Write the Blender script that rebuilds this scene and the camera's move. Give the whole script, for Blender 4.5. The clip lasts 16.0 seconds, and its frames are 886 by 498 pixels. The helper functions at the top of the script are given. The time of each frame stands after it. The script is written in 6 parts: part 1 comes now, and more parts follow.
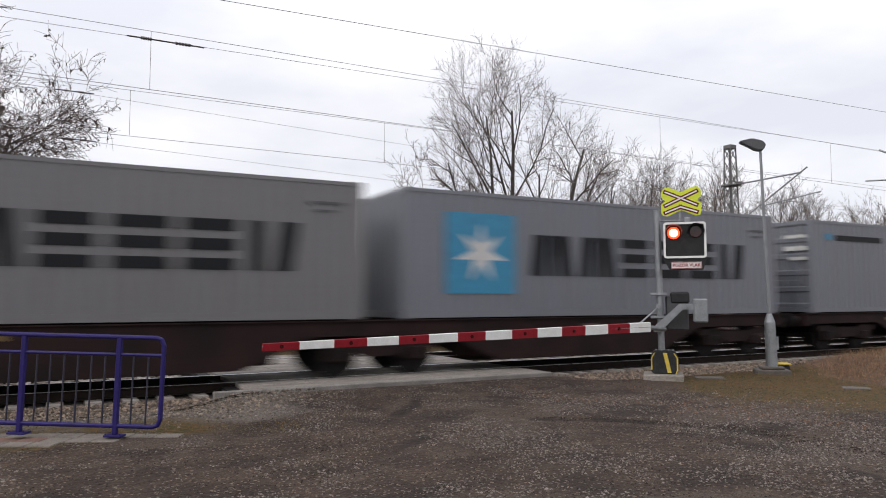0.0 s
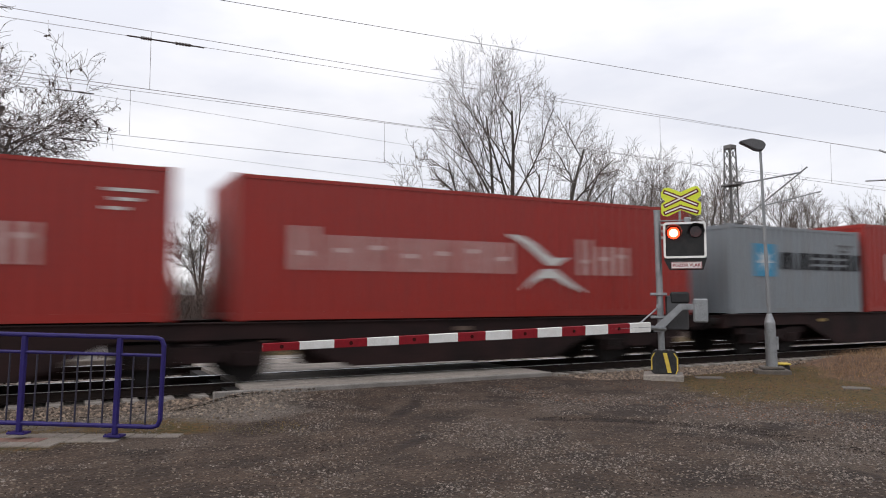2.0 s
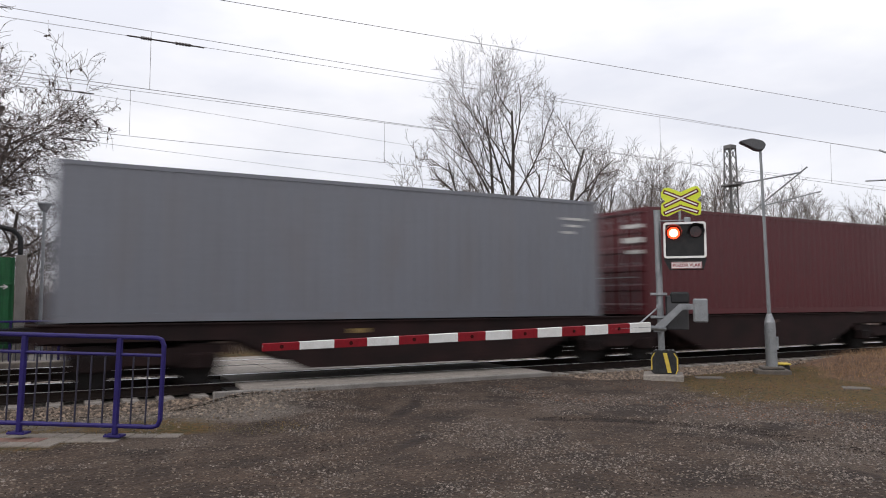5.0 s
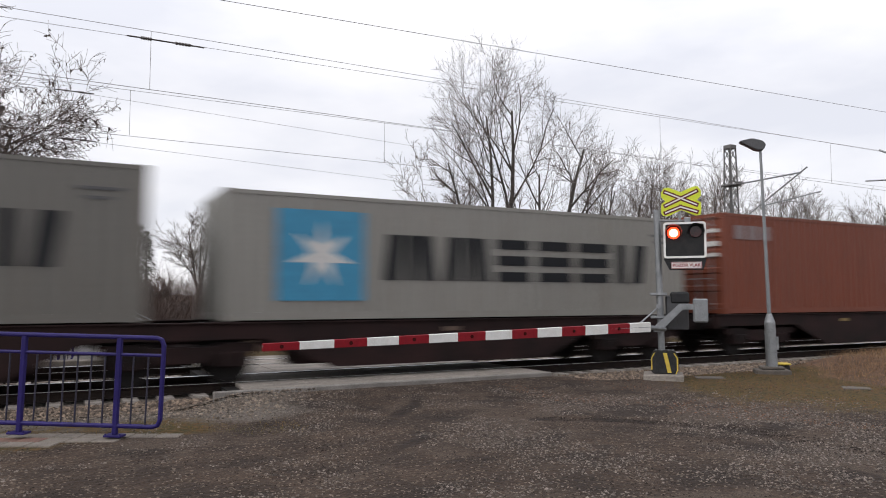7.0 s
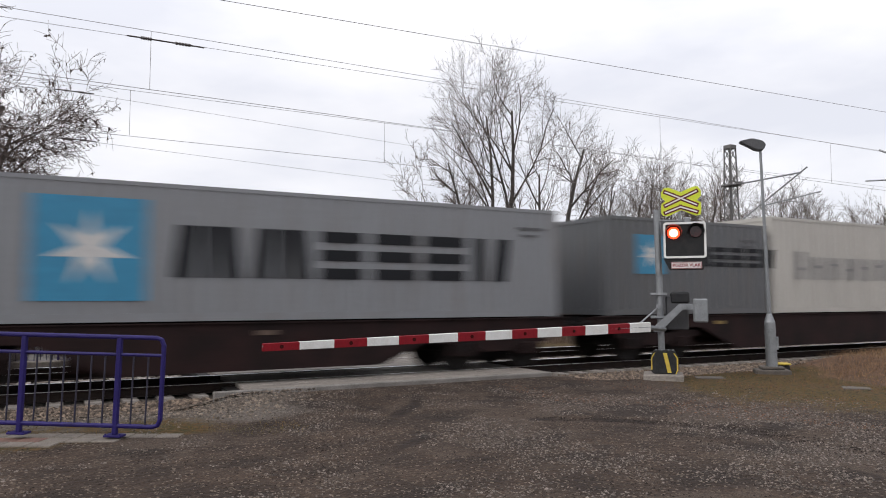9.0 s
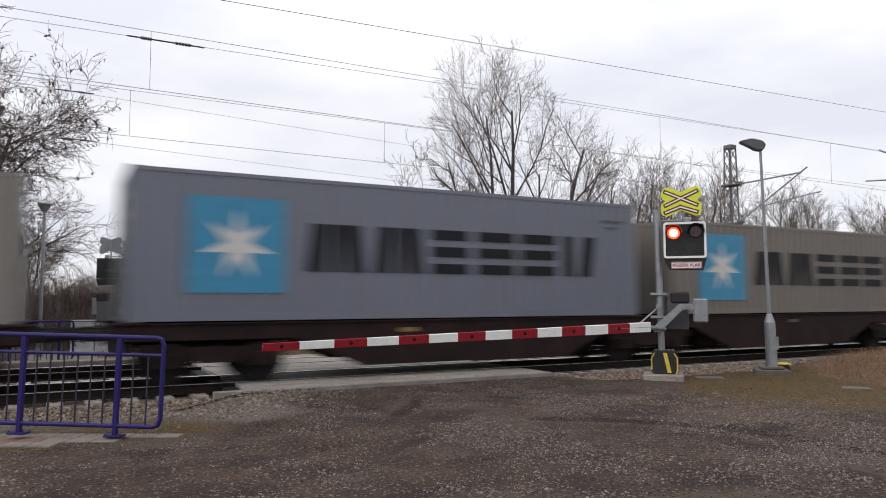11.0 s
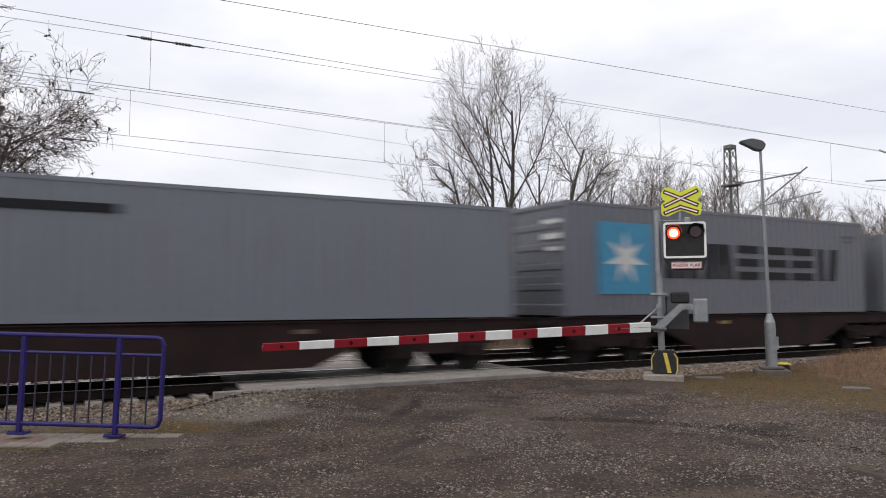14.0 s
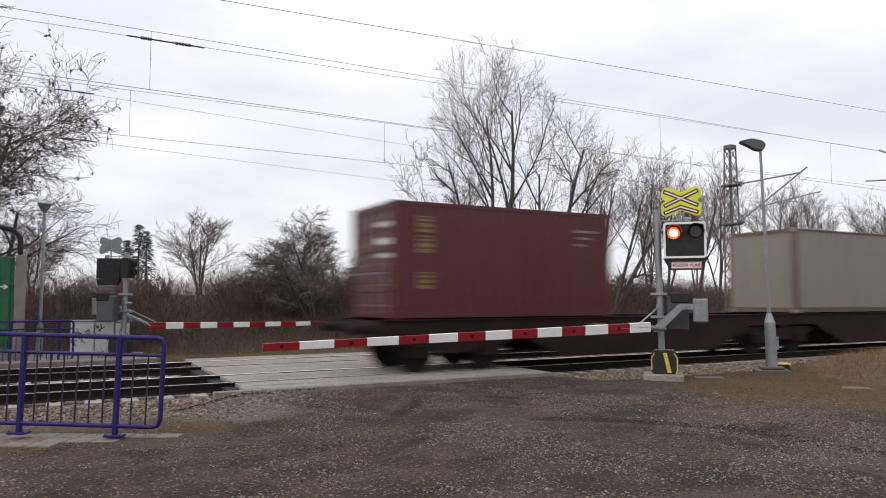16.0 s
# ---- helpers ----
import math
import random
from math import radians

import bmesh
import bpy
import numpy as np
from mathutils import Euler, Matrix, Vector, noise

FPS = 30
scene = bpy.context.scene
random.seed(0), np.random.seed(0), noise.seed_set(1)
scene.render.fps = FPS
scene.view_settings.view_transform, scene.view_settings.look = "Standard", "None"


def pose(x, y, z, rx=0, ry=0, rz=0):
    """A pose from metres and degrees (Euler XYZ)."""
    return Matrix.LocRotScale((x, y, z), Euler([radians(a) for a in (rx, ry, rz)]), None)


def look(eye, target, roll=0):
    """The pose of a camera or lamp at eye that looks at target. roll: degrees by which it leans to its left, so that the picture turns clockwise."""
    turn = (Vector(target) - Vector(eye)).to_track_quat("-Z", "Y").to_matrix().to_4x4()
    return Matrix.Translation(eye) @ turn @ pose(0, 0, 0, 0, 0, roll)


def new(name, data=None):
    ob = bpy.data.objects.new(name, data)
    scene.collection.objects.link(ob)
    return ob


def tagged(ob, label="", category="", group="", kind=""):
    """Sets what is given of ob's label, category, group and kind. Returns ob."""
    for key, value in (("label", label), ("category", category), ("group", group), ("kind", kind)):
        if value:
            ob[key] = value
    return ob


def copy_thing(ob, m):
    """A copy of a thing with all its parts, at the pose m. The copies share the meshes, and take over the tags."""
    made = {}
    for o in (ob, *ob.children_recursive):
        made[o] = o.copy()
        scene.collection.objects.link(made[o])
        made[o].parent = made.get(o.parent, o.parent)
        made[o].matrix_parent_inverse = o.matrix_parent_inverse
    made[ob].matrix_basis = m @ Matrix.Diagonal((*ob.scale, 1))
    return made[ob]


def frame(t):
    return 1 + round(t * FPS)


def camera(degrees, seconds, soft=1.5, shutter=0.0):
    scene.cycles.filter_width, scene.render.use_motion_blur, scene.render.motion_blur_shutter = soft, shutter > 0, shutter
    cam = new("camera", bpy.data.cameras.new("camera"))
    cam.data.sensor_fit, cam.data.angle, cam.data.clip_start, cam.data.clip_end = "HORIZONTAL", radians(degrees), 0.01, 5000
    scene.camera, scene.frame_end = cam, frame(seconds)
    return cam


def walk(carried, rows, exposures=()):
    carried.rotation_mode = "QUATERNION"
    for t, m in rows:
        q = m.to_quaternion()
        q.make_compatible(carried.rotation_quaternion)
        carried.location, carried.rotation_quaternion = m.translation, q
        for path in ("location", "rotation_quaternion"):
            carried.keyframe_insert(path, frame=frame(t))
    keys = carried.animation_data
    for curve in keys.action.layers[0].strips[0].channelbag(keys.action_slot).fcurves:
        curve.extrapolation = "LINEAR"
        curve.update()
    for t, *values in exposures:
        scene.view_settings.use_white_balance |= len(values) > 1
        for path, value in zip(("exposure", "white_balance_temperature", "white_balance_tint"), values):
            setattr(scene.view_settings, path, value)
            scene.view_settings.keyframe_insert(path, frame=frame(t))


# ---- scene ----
# World: x runs along the railway, y away from the camera across it, z up; rail tops at z = 0.
EYE = Vector((0, 0, 1.612))
YAW, PITCH, ROLL = radians(28.259), radians(4.075), -0.075
AIM = EYE + Vector((math.sin(YAW) * math.cos(PITCH), math.cos(YAW) * math.cos(PITCH), math.sin(PITCH)))
cam = camera(63.65, 16.0, soft=1.0, shutter=0.55)
walk(cam, [(0.0, look(EYE, AIM, ROLL)), (16.0, look(EYE, AIM, ROLL))])

# ---------------------------------------------------------------- world and light
SUN_EL, SUN_AZ = radians(38), radians(267)
world = bpy.data.worlds.new("overcast_sky")
scene.world = world
world.use_nodes = True
wt = world.node_tree
wt.nodes.clear()
w_out = wt.nodes.new("ShaderNodeOutputWorld")
w_bg = wt.nodes.new("ShaderNodeBackground")
w_sky = wt.nodes.new("ShaderNodeTexSky")
w_sky.sky_type = "NISHITA"
w_sky.sun_disc = False
w_sky.sun_elevation, w_sky.sun_rotation = SUN_EL, SUN_AZ
w_dim = wt.nodes.new("ShaderNodeMixRGB")
w_dim.blend_type, w_dim.inputs[0].default_value = "MULTIPLY", 1.0
w_dim.inputs[2].default_value = (0.11, 0.11, 0.11, 1)
wt.links.new(w_sky.outputs[0], w_dim.inputs[1])
w_co = wt.nodes.new("ShaderNodeTexCoord")
w_map = wt.nodes.new("ShaderNodeMapping")
w_map.inputs["Scale"].default_value = (1.3, 1.3, 3.6)
wt.links.new(w_co.outputs["Generated"], w_map.inputs[0])
w_noise = wt.nodes.new("ShaderNodeTexNoise")
w_noise.inputs["Scale"].default_value, w_noise.inputs["Detail"].default_value = 2.1, 5
wt.links.new(w_map.outputs[0], w_noise.inputs[0])
w_ramp = wt.nodes.new("ShaderNodeValToRGB")
w_ramp.color_ramp.elements[0].position, w_ramp.color_ramp.elements[0].color = 0.36, (0.80, 0.81, 0.885, 1)
w_ramp.color_ramp.elements[1].position, w_ramp.color_ramp.elements[1].color = 0.62, (1.02, 1.01, 1.04, 1)
wt.links.new(w_noise.outputs[0], w_ramp.inputs[0])
w_mix = wt.nodes.new("ShaderNodeMixRGB")
w_mix.inputs[0].default_value = 0.93
wt.links.new(w_dim.outputs[0], w_mix.inputs[1])
wt.links.new(w_ramp.outputs[0], w_mix.inputs[2])
# an overcast dome is brighter overhead than at the horizon
w_up = wt.nodes.new("ShaderNodeSeparateXYZ")
wt.links.new(w_co.outputs["Generated"], w_up.inputs[0])
w_rise = wt.nodes.new("ShaderNodeMapRange")
w_rise.inputs[1].default_value, w_rise.inputs[2].default_value = 0.25, 1.0
w_rise.inputs[3].default_value, w_rise.inputs[4].default_value = 1.0, 1.6
wt.links.new(w_up.outputs["Z"], w_rise.inputs[0])
w_dome = wt.nodes.new("ShaderNodeMixRGB")
w_dome.blend_type, w_dome.inputs[0].default_value = "MULTIPLY", 1.0
wt.links.new(w_mix.outputs[0], w_dome.inputs[1])
wt.links.new(w_rise.outputs[0], w_dome.inputs[2])
wt.links.new(w_dome.outputs[0], w_bg.inputs[0])
w_bg.inputs[1].default_value = 1.06
wt.links.new(w_bg.outputs[0], w_out.inputs[0])

sun_data = bpy.data.lights.new("sun", "SUN")
sun_data.energy, sun_data.angle, sun_data.color = 1.4, radians(35), (1.0, 0.97, 0.93)
sun = new("sun", sun_data)
sun.matrix_world = look((0, 0, 40), (-40 * math.cos(SUN_EL) * math.sin(SUN_AZ), -40 * math.cos(SUN_EL) * math.cos(SUN_AZ), 40 - 40 * math.sin(SUN_EL)))
scene.view_settings.exposure = 0.0


# ---------------------------------------------------------------- materials
def material(name, base, other=None, rough=0.7, metal=0.0, scale=3.0, fine=60.0, bump=0.2, stretch=(1, 1, 1), speck=None, amount=0.5,
             detail=0.35, emit=0.0, coords="Object", spec=0.5):
    """Two colours mixed by coarse noise, shaded by fine noise, with fine relief; speck adds small flecks."""
    m = bpy.data.materials.new(name)
    m.use_nodes = True
    nt = m.node_tree
    p = nt.nodes["Principled BSDF"]
    p.inputs["Roughness"].default_value, p.inputs["Metallic"].default_value = rough, metal
    p.inputs["Specular IOR Level"].default_value = spec
    other = other or tuple(c * 0.75 for c in base)
    co = nt.nodes.new("ShaderNodeTexCoord")
    mp = nt.nodes.new("ShaderNodeMapping")
    mp.inputs["Scale"].default_value = stretch
    nt.links.new(co.outputs[coords], mp.inputs[0])
    n1 = nt.nodes.new("ShaderNodeTexNoise")
    n1.inputs["Scale"].default_value, n1.inputs["Detail"].default_value = scale, 6
    nt.links.new(mp.outputs[0], n1.inputs[0])
    r1 = nt.nodes.new("ShaderNodeMapRange")
    r1.inputs[1].default_value, r1.inputs[2].default_value = 0.5 - 0.25 / max(amount, 0.05) * 0.5, 0.5 + 0.25 / max(amount, 0.05) * 0.5
    nt.links.new(n1.outputs[0], r1.inputs[0])
    mix = nt.nodes.new("ShaderNodeMixRGB")
    mix.inputs[1].default_value, mix.inputs[2].default_value = (*base, 1), (*other, 1)
    nt.links.new(r1.outputs[0], mix.inputs[0])
    n2 = nt.nodes.new("ShaderNodeTexNoise")
    n2.inputs["Scale"].default_value, n2.inputs["Detail"].default_value = fine, 4
    nt.links.new(mp.outputs[0], n2.inputs[0])
    r2 = nt.nodes.new("ShaderNodeMapRange")
    r2.inputs[1].default_value, r2.inputs[2].default_value = 0.3, 0.7
    r2.inputs[3].default_value, r2.inputs[4].default_value = 1 - detail, 1 + detail * 0.6
    nt.links.new(n2.outputs[0], r2.inputs[0])
    mul = nt.nodes.new("ShaderNodeMixRGB")
    mul.blend_type, mul.inputs[0].default_value = "MULTIPLY", 1.0
    nt.links.new(mix.outputs[0], mul.inputs[1])
    nt.links.new(r2.outputs[0], mul.inputs[2])
    last = mul.outputs[0]
    if speck:
        colour, size, cover = speck
        v = nt.nodes.new("ShaderNodeTexVoronoi")
        v.inputs["Scale"].default_value = size
        nt.links.new(mp.outputs[0], v.inputs[0])
        sp = nt.nodes.new("ShaderNodeSeparateColor")
        nt.links.new(v.outputs["Color"], sp.inputs[0])
        gt = nt.nodes.new("ShaderNodeMath")
        gt.operation, gt.inputs[1].default_value = "LESS_THAN", cover
        nt.links.new(sp.outputs[0], gt.inputs[0])
        sm = nt.nodes.new("ShaderNodeMixRGB")
        sm.inputs[2].default_value = (*colour, 1)
        nt.links.new(gt.outputs[0], sm.inputs[0])
        nt.links.new(last, sm.inputs[1])
        last = sm.outputs[0]
    nt.links.new(last, p.inputs["Base Color"])
    if bump:
        b = nt.nodes.new("ShaderNodeBump")
        b.inputs["Strength"].default_value, b.inputs["Distance"].default_value = bump, 0.01
        nt.links.new(n2.outputs[0], b.inputs["Height"])
        nt.links.new(b.outputs[0], p.inputs["Normal"])
    if emit:
        p.inputs["Emission Color"].default_value = (*base, 1)
        p.inputs["Emission Strength"].default_value = emit
    return m


def painted(name, base, dirt=(0.16, 0.12, 0.09), dirt_amount=0.5, rough=0.33, spec=0.55):
    """Weathered container paint: faded patches, vertical grime runs, grime gathering on the lowest and highest rims of the panel."""
    m = material(name, base, tuple(min(1, c * 0.82 + 0.01) for c in base), rough, scale=0.8, fine=25, bump=0.08, stretch=(1, 1, 0.5), amount=0.4, detail=0.1)
    nt = m.node_tree
    p = nt.nodes["Principled BSDF"]
    src = p.inputs["Base Color"].links[0].from_socket
    p.inputs["Specular IOR Level"].default_value = spec
    co = nt.nodes.new("ShaderNodeTexCoord")
    mp = nt.nodes.new("ShaderNodeMapping")
    mp.inputs["Scale"].default_value = (5.5, 5.5, 0.35)
    nt.links.new(co.outputs["Object"], mp.inputs[0])
    n = nt.nodes.new("ShaderNodeTexNoise")
    n.inputs["Scale"].default_value, n.inputs["Detail"].default_value = 1.0, 7
    nt.links.new(mp.outputs[0], n.inputs[0])
    r = nt.nodes.new("ShaderNodeMapRange")
    r.inputs[1].default_value, r.inputs[2].default_value, r.inputs[4].default_value = 0.52, 0.8, dirt_amount
    nt.links.new(n.outputs[0], r.inputs[0])
    mix = nt.nodes.new("ShaderNodeMixRGB")
    mix.inputs[2].default_value = (*dirt, 1)
    nt.links.new(r.outputs[0], mix.inputs[0])
    nt.links.new(src, mix.inputs[1])
    nt.links.new(mix.outputs[0], p.inputs["Base Color"])
    return m


M = {}
M["A"] = painted("dark_grey_a_container_paint", (0.1476, 0.1450, 0.1503), (0.13, 0.095, 0.07), 0.5)
M["B"] = painted("cool_grey_container_paint", (0.1584, 0.1667, 0.1934), (0.13, 0.095, 0.07), 0.5)
M["E"] = painted("pale_blue_grey_container_paint", (0.168, 0.192, 0.212), (0.13, 0.095, 0.07), 0.5)
M["I"] = painted("pale_green_grey_container_paint", (0.122, 0.136, 0.137), (0.13, 0.095, 0.07), 0.5)
M["K"] = painted("orange_brown_container_paint", (0.1792, 0.0509, 0.0286), (0.077, 0.022, 0.012), 0.5, spec=0.18)
M["M"] = painted("steel_blue_grey_container_paint", (0.1695, 0.1841, 0.2327), (0.13, 0.095, 0.07), 0.5)
M["L"] = painted("pale_beige_container_paint", (0.2205, 0.2110, 0.1900), (0.13, 0.095, 0.07), 0.5)
M["N"] = painted("dull_taupe_container_paint", (0.122, 0.114, 0.100), (0.13, 0.095, 0.07), 0.5)
M["O"] = painted("cream_container_paint", (0.4584, 0.4377, 0.398), (0.13, 0.095, 0.07), 0.35)
M["Q"] = painted("charcoal_grey_container_paint", (0.0889, 0.0929, 0.0992), (0.13, 0.095, 0.07), 0.5)
M["R"] = painted("light_grey_container_paint", (0.2125, 0.2191, 0.2327), (0.13, 0.095, 0.07), 0.5)
M["T"] = painted("blue_grey_container_paint", (0.1321, 0.1450, 0.1873), (0.13, 0.095, 0.07), 0.5)
M["U"] = painted("warm_beige_container_paint", (0.1815, 0.1674, 0.1465), (0.13, 0.095, 0.07), 0.5)
M["V"] = painted("brown_beige_container_paint", (0.1390, 0.1225, 0.1029), (0.13, 0.095, 0.07), 0.5)
M["W"] = painted("pale_grey_container_paint", (0.1992, 0.1992, 0.1932), (0.13, 0.095, 0.07), 0.5)
M["Y"] = painted("mid_grey_container_paint", (0.1321, 0.1397, 0.1584), (0.13, 0.095, 0.07), 0.5)
M["Z"] = painted("slate_grey_container_paint", (0.1132, 0.1200, 0.1450), (0.13, 0.095, 0.07), 0.5)
M["a"] = painted("soft_slate_container_paint", (0.1346, 0.1477, 0.1792), (0.13, 0.095, 0.07), 0.5)
M["c"] = painted("dirty_off_white_container_paint", (0.215, 0.193, 0.163), (0.13, 0.095, 0.07), 0.5)
M["red"] = painted("bright_red_container_paint", (0.275, 0.0165, 0.0105), (0.12, 0.01, 0.01), 0.35, spec=0.3)
M["mar"] = painted("dark_maroon_container_paint", (0.085, 0.0085, 0.0125), (0.03, 0.006, 0.008), 0.35, spec=0.35)
M["rust"] = material("rusty_container_steel", (0.085, 0.046, 0.033), (0.14, 0.10, 0.075), 0.8, 0, 4, 40, 0.2)
M["logoblue"] = material("sky_blue_decal", (0.032, 0.235, 0.40), scale=6, detail=0.1, bump=0, rough=0.5)
M["logodark"] = material("charcoal_decal", (0.014, 0.015, 0.018), scale=6, detail=0.15, bump=0, rough=0.5, spec=0.15)
M["logowhite"] = material("white_decal", (0.58, 0.57, 0.55), scale=6, detail=0.1, bump=0, rough=0.5)
M["logored"] = material("red_decal", (0.55, 0.03, 0.03), scale=6, detail=0.1, bump=0, rough=0.5)
M["logonavy"] = material("navy_decal", (0.04, 0.045, 0.09), scale=6, detail=0.1, bump=0, rough=0.5)
M["logoorange"] = material("orange_decal", (0.46, 0.13, 0.045), scale=6, detail=0.1, bump=0, rough=0.5)
M["yellow"] = material("yellow_paint", (0.62, 0.45, 0.06), scale=9, detail=0.2, bump=0.05, rough=0.55)
M["pinkish"] = material("worn_white_lettering_paint", (0.52, 0.36, 0.34), (0.40, 0.24, 0.22), 0.6, 0, 7, 40, 0.03)
M["greyprint"] = material("grey_lettering_paint", (0.27, 0.265, 0.26), None, 0.6, 0, 7, 40, 0.03)
M["faded"] = material("faded_yellow_sticker", (0.28, 0.19, 0.05), (0.20, 0.13, 0.05), 0.6, 0, 7, 40, 0.03)
M["fadedwhite"] = material("faded_white_print", (0.25, 0.20, 0.20), None, 0.6, 0, 7, 40, 0.03)
M["lantern"] = material("dark_grey_lantern", (0.075, 0.075, 0.08), None, 0.45, 0, 7, 40, 0.03)
M["wagon"] = material("grimy_wagon_steel", (0.028, 0.0118, 0.0112), (0.008, 0.0054, 0.0053), 0.75, 0.0, 1.5, 30, 0.3, spec=0.2)
M["wheel"] = material("worn_wheel_steel", (0.018, 0.015, 0.014), (0.010, 0.009, 0.009), 0.7, 0.0, 3, 40, 0.2, spec=0.15)
M["railside"] = material("rusty_rail", (0.022, 0.014, 0.011), (0.012, 0.009, 0.008), 0.8, 0.0, 4, 60, 0.3, spec=0.15)
M["railtop"] = material("polished_rail_head", (0.92, 0.92, 0.93), (0.80, 0.78, 0.77), 0.42, 1.0, 3, 80, 0.02, (0.3, 1, 1))
M["sleeper"] = material("weathered_concrete_sleeper", (0.36, 0.33, 0.30), (0.21, 0.18, 0.155), 0.9, 0, 5, 70, 0.4)
M["concrete"] = material("stained_concrete", (0.27, 0.25, 0.23), (0.14, 0.128, 0.115), 0.9, 0, 2.2, 50, 0.35)
M["oldconcrete"] = material("dirt_darkened_concrete", (0.135, 0.115, 0.098), (0.07, 0.06, 0.052), 0.9, 0, 3, 50, 0.4)
M["panel"] = material("pale_crossing_slab", (0.30, 0.265, 0.232), (0.165, 0.145, 0.127), 0.85, 0, 2.4, 55, 0.4, (0.35, 1, 1))
M["rubber"] = material("dark_groove_rubber", (0.03, 0.028, 0.027), None, 0.8, 0, 5, 60, 0.2, spec=0.15)
M["galv"] = material("galvanised_steel", (0.32, 0.33, 0.34), (0.22, 0.23, 0.24), 0.45, 0.6, 7, 60, 0.06)
M["greypaint"] = material("grey_painted_steel", (0.25, 0.26, 0.27), (0.18, 0.19, 0.20), 0.5, 0.2, 6, 60, 0.08)
M["black"] = material("matt_black_paint", (0.018, 0.018, 0.02), (0.03, 0.03, 0.03), 0.55, 0, 8, 60, 0.08, spec=0.2)
M["whitepaint"] = material("white_enamel", (0.74, 0.74, 0.72), (0.62, 0.61, 0.58), 0.4, 0, 6, 40, 0.04, detail=0.1)
M["redpaint"] = material("signal_red_enamel", (0.25, 0.008, 0.016), (0.18, 0.007, 0.013), 0.45, 0, 6, 40, 0.04, detail=0.2, spec=0.2)
M["signred"] = material("dark_red_sign_print", (0.12, 0.012, 0.02), (0.09, 0.010, 0.016), 0.5, 0, 6, 40, 0.02, detail=0.1, spec=0.2)
M["signyellow"] = material("fluorescent_yellow_green_sheet", (0.62, 0.68, 0.03), (0.54, 0.62, 0.03), 0.4, 0, 6, 40, 0.02, detail=0.08)
M["purple"] = material("violet_blue_enamel", (0.022, 0.014, 0.115), (0.014, 0.009, 0.075), 0.5, 0, 5, 60, 0.06, detail=0.2, spec=0.22)
M["purpledark"] = material("dark_navy_bars", (0.018, 0.016, 0.035), None, 0.5, 0, 5, 60, 0.06)
M["lit"] = material("lit_red_lamp", (1.0, 0.03, 0.008), (1.0, 0.03, 0.008), 0.4, bump=0, detail=0.0, emit=6.0)
M["litcore"] = material("lit_lamp_core", (1.0, 0.55, 0.36), (1.0, 0.55, 0.36), 0.4, bump=0, detail=0.0, emit=3.5)
M["lens"] = material("dark_red_lens", (0.05, 0.006, 0.006), None, 0.12, bump=0)
M["bark"] = material("grey_brown_bark", (0.080, 0.066, 0.056), (0.045, 0.038, 0.034), 0.95, 0, 3, 30, 0.6, (1, 1, 0.3))
M["twig"] = material("thin_brown_twigs", (0.15, 0.122, 0.106), (0.095, 0.078, 0.069), 0.95, 0, 2, 20, 0.0)
M["twigred"] = material("reddish_dense_twigs", (0.155, 0.118, 0.104), (0.10, 0.077, 0.070), 0.95, 0, 2, 20, 0.0)
M["wire"] = material("weathered_copper_wire", (0.33, 0.32, 0.33), None, 0.6, 0.3, 4, 60, 0.0)
M["insulator"] = material("brown_insulator", (0.06, 0.045, 0.04), None, 0.35, 0, 4, 60, 0.0)
M["stone"] = material("mixed_ballast_stone", (0.215, 0.160, 0.118), (0.09, 0.068, 0.054), 0.9, 0, 9, 90, 0.3, amount=0.9)
# dirty brown stone, its colour also darkened for the shade between the rails
M["dirtyshadestone"] = material("dirty_shaded_stone", (0.11, 0.088, 0.072), (0.055, 0.045, 0.038), 0.9, 0, 9, 90, 0.3, amount=0.9)
M["mudclod"] = material("dark_damp_soil", (0.035, 0.027, 0.022), (0.02, 0.016, 0.014), 0.95, 0, 9, 90, 0.3, spec=0.2)
M["seedhead"] = material("withered_brown_clusters", (0.075, 0.052, 0.042), (0.05, 0.036, 0.03), 0.9, 0, 5, 40, 0)
M["leaf"] = material("fallen_brown_leaves", (0.135, 0.062, 0.030), (0.085, 0.042, 0.022), 0.85, 0, 9, 90, 0.1)
M["chipping"] = material("brownish_grey_chippings", (0.19, 0.152, 0.120), (0.085, 0.066, 0.052), 0.9, 0, 12, 90, 0.3, amount=0.9)
M["palestone"] = material("pale_grey_chippings", (0.185, 0.156, 0.136), (0.065, 0.052, 0.044), 0.9, 0, 12, 90, 0.3, amount=0.9)
M["drygrass"] = material("dry_straw_grass", (0.26, 0.165, 0.085), (0.15, 0.085, 0.05), 0.9, 0, 1.5, 30, 0)
M["greengrass"] = material("dull_winter_grass", (0.080, 0.082, 0.014), (0.17, 0.088, 0.022), 0.9, 0, 1.5, 30, 0)
# dead grass beyond the tracks, a darker brown than the near straw
M["farstraw"] = material("dark_dead_grass", (0.13, 0.085, 0.052), (0.08, 0.05, 0.034), 0.9, 0, 1.5, 30, 0)
M["brush"] = material("brown_thicket", (0.125, 0.084, 0.068), (0.075, 0.051, 0.043), 0.95, 0, 1.2, 25, 0)
M["green"] = material("green_corrugated_sheet", (0.012, 0.125, 0.038), (0.010, 0.09, 0.03), 0.45, 0, 4, 40, 0.05)
M["graffiti"] = material("black_spray_paint", (0.02, 0.02, 0.025), None, 0.5, 0, 8, 40, 0)
M["cabinet"] = material("white_painted_cabinet", (0.66, 0.66, 0.65), (0.52, 0.51, 0.50), 0.55, 0, 3, 40, 0.08, detail=0.12)
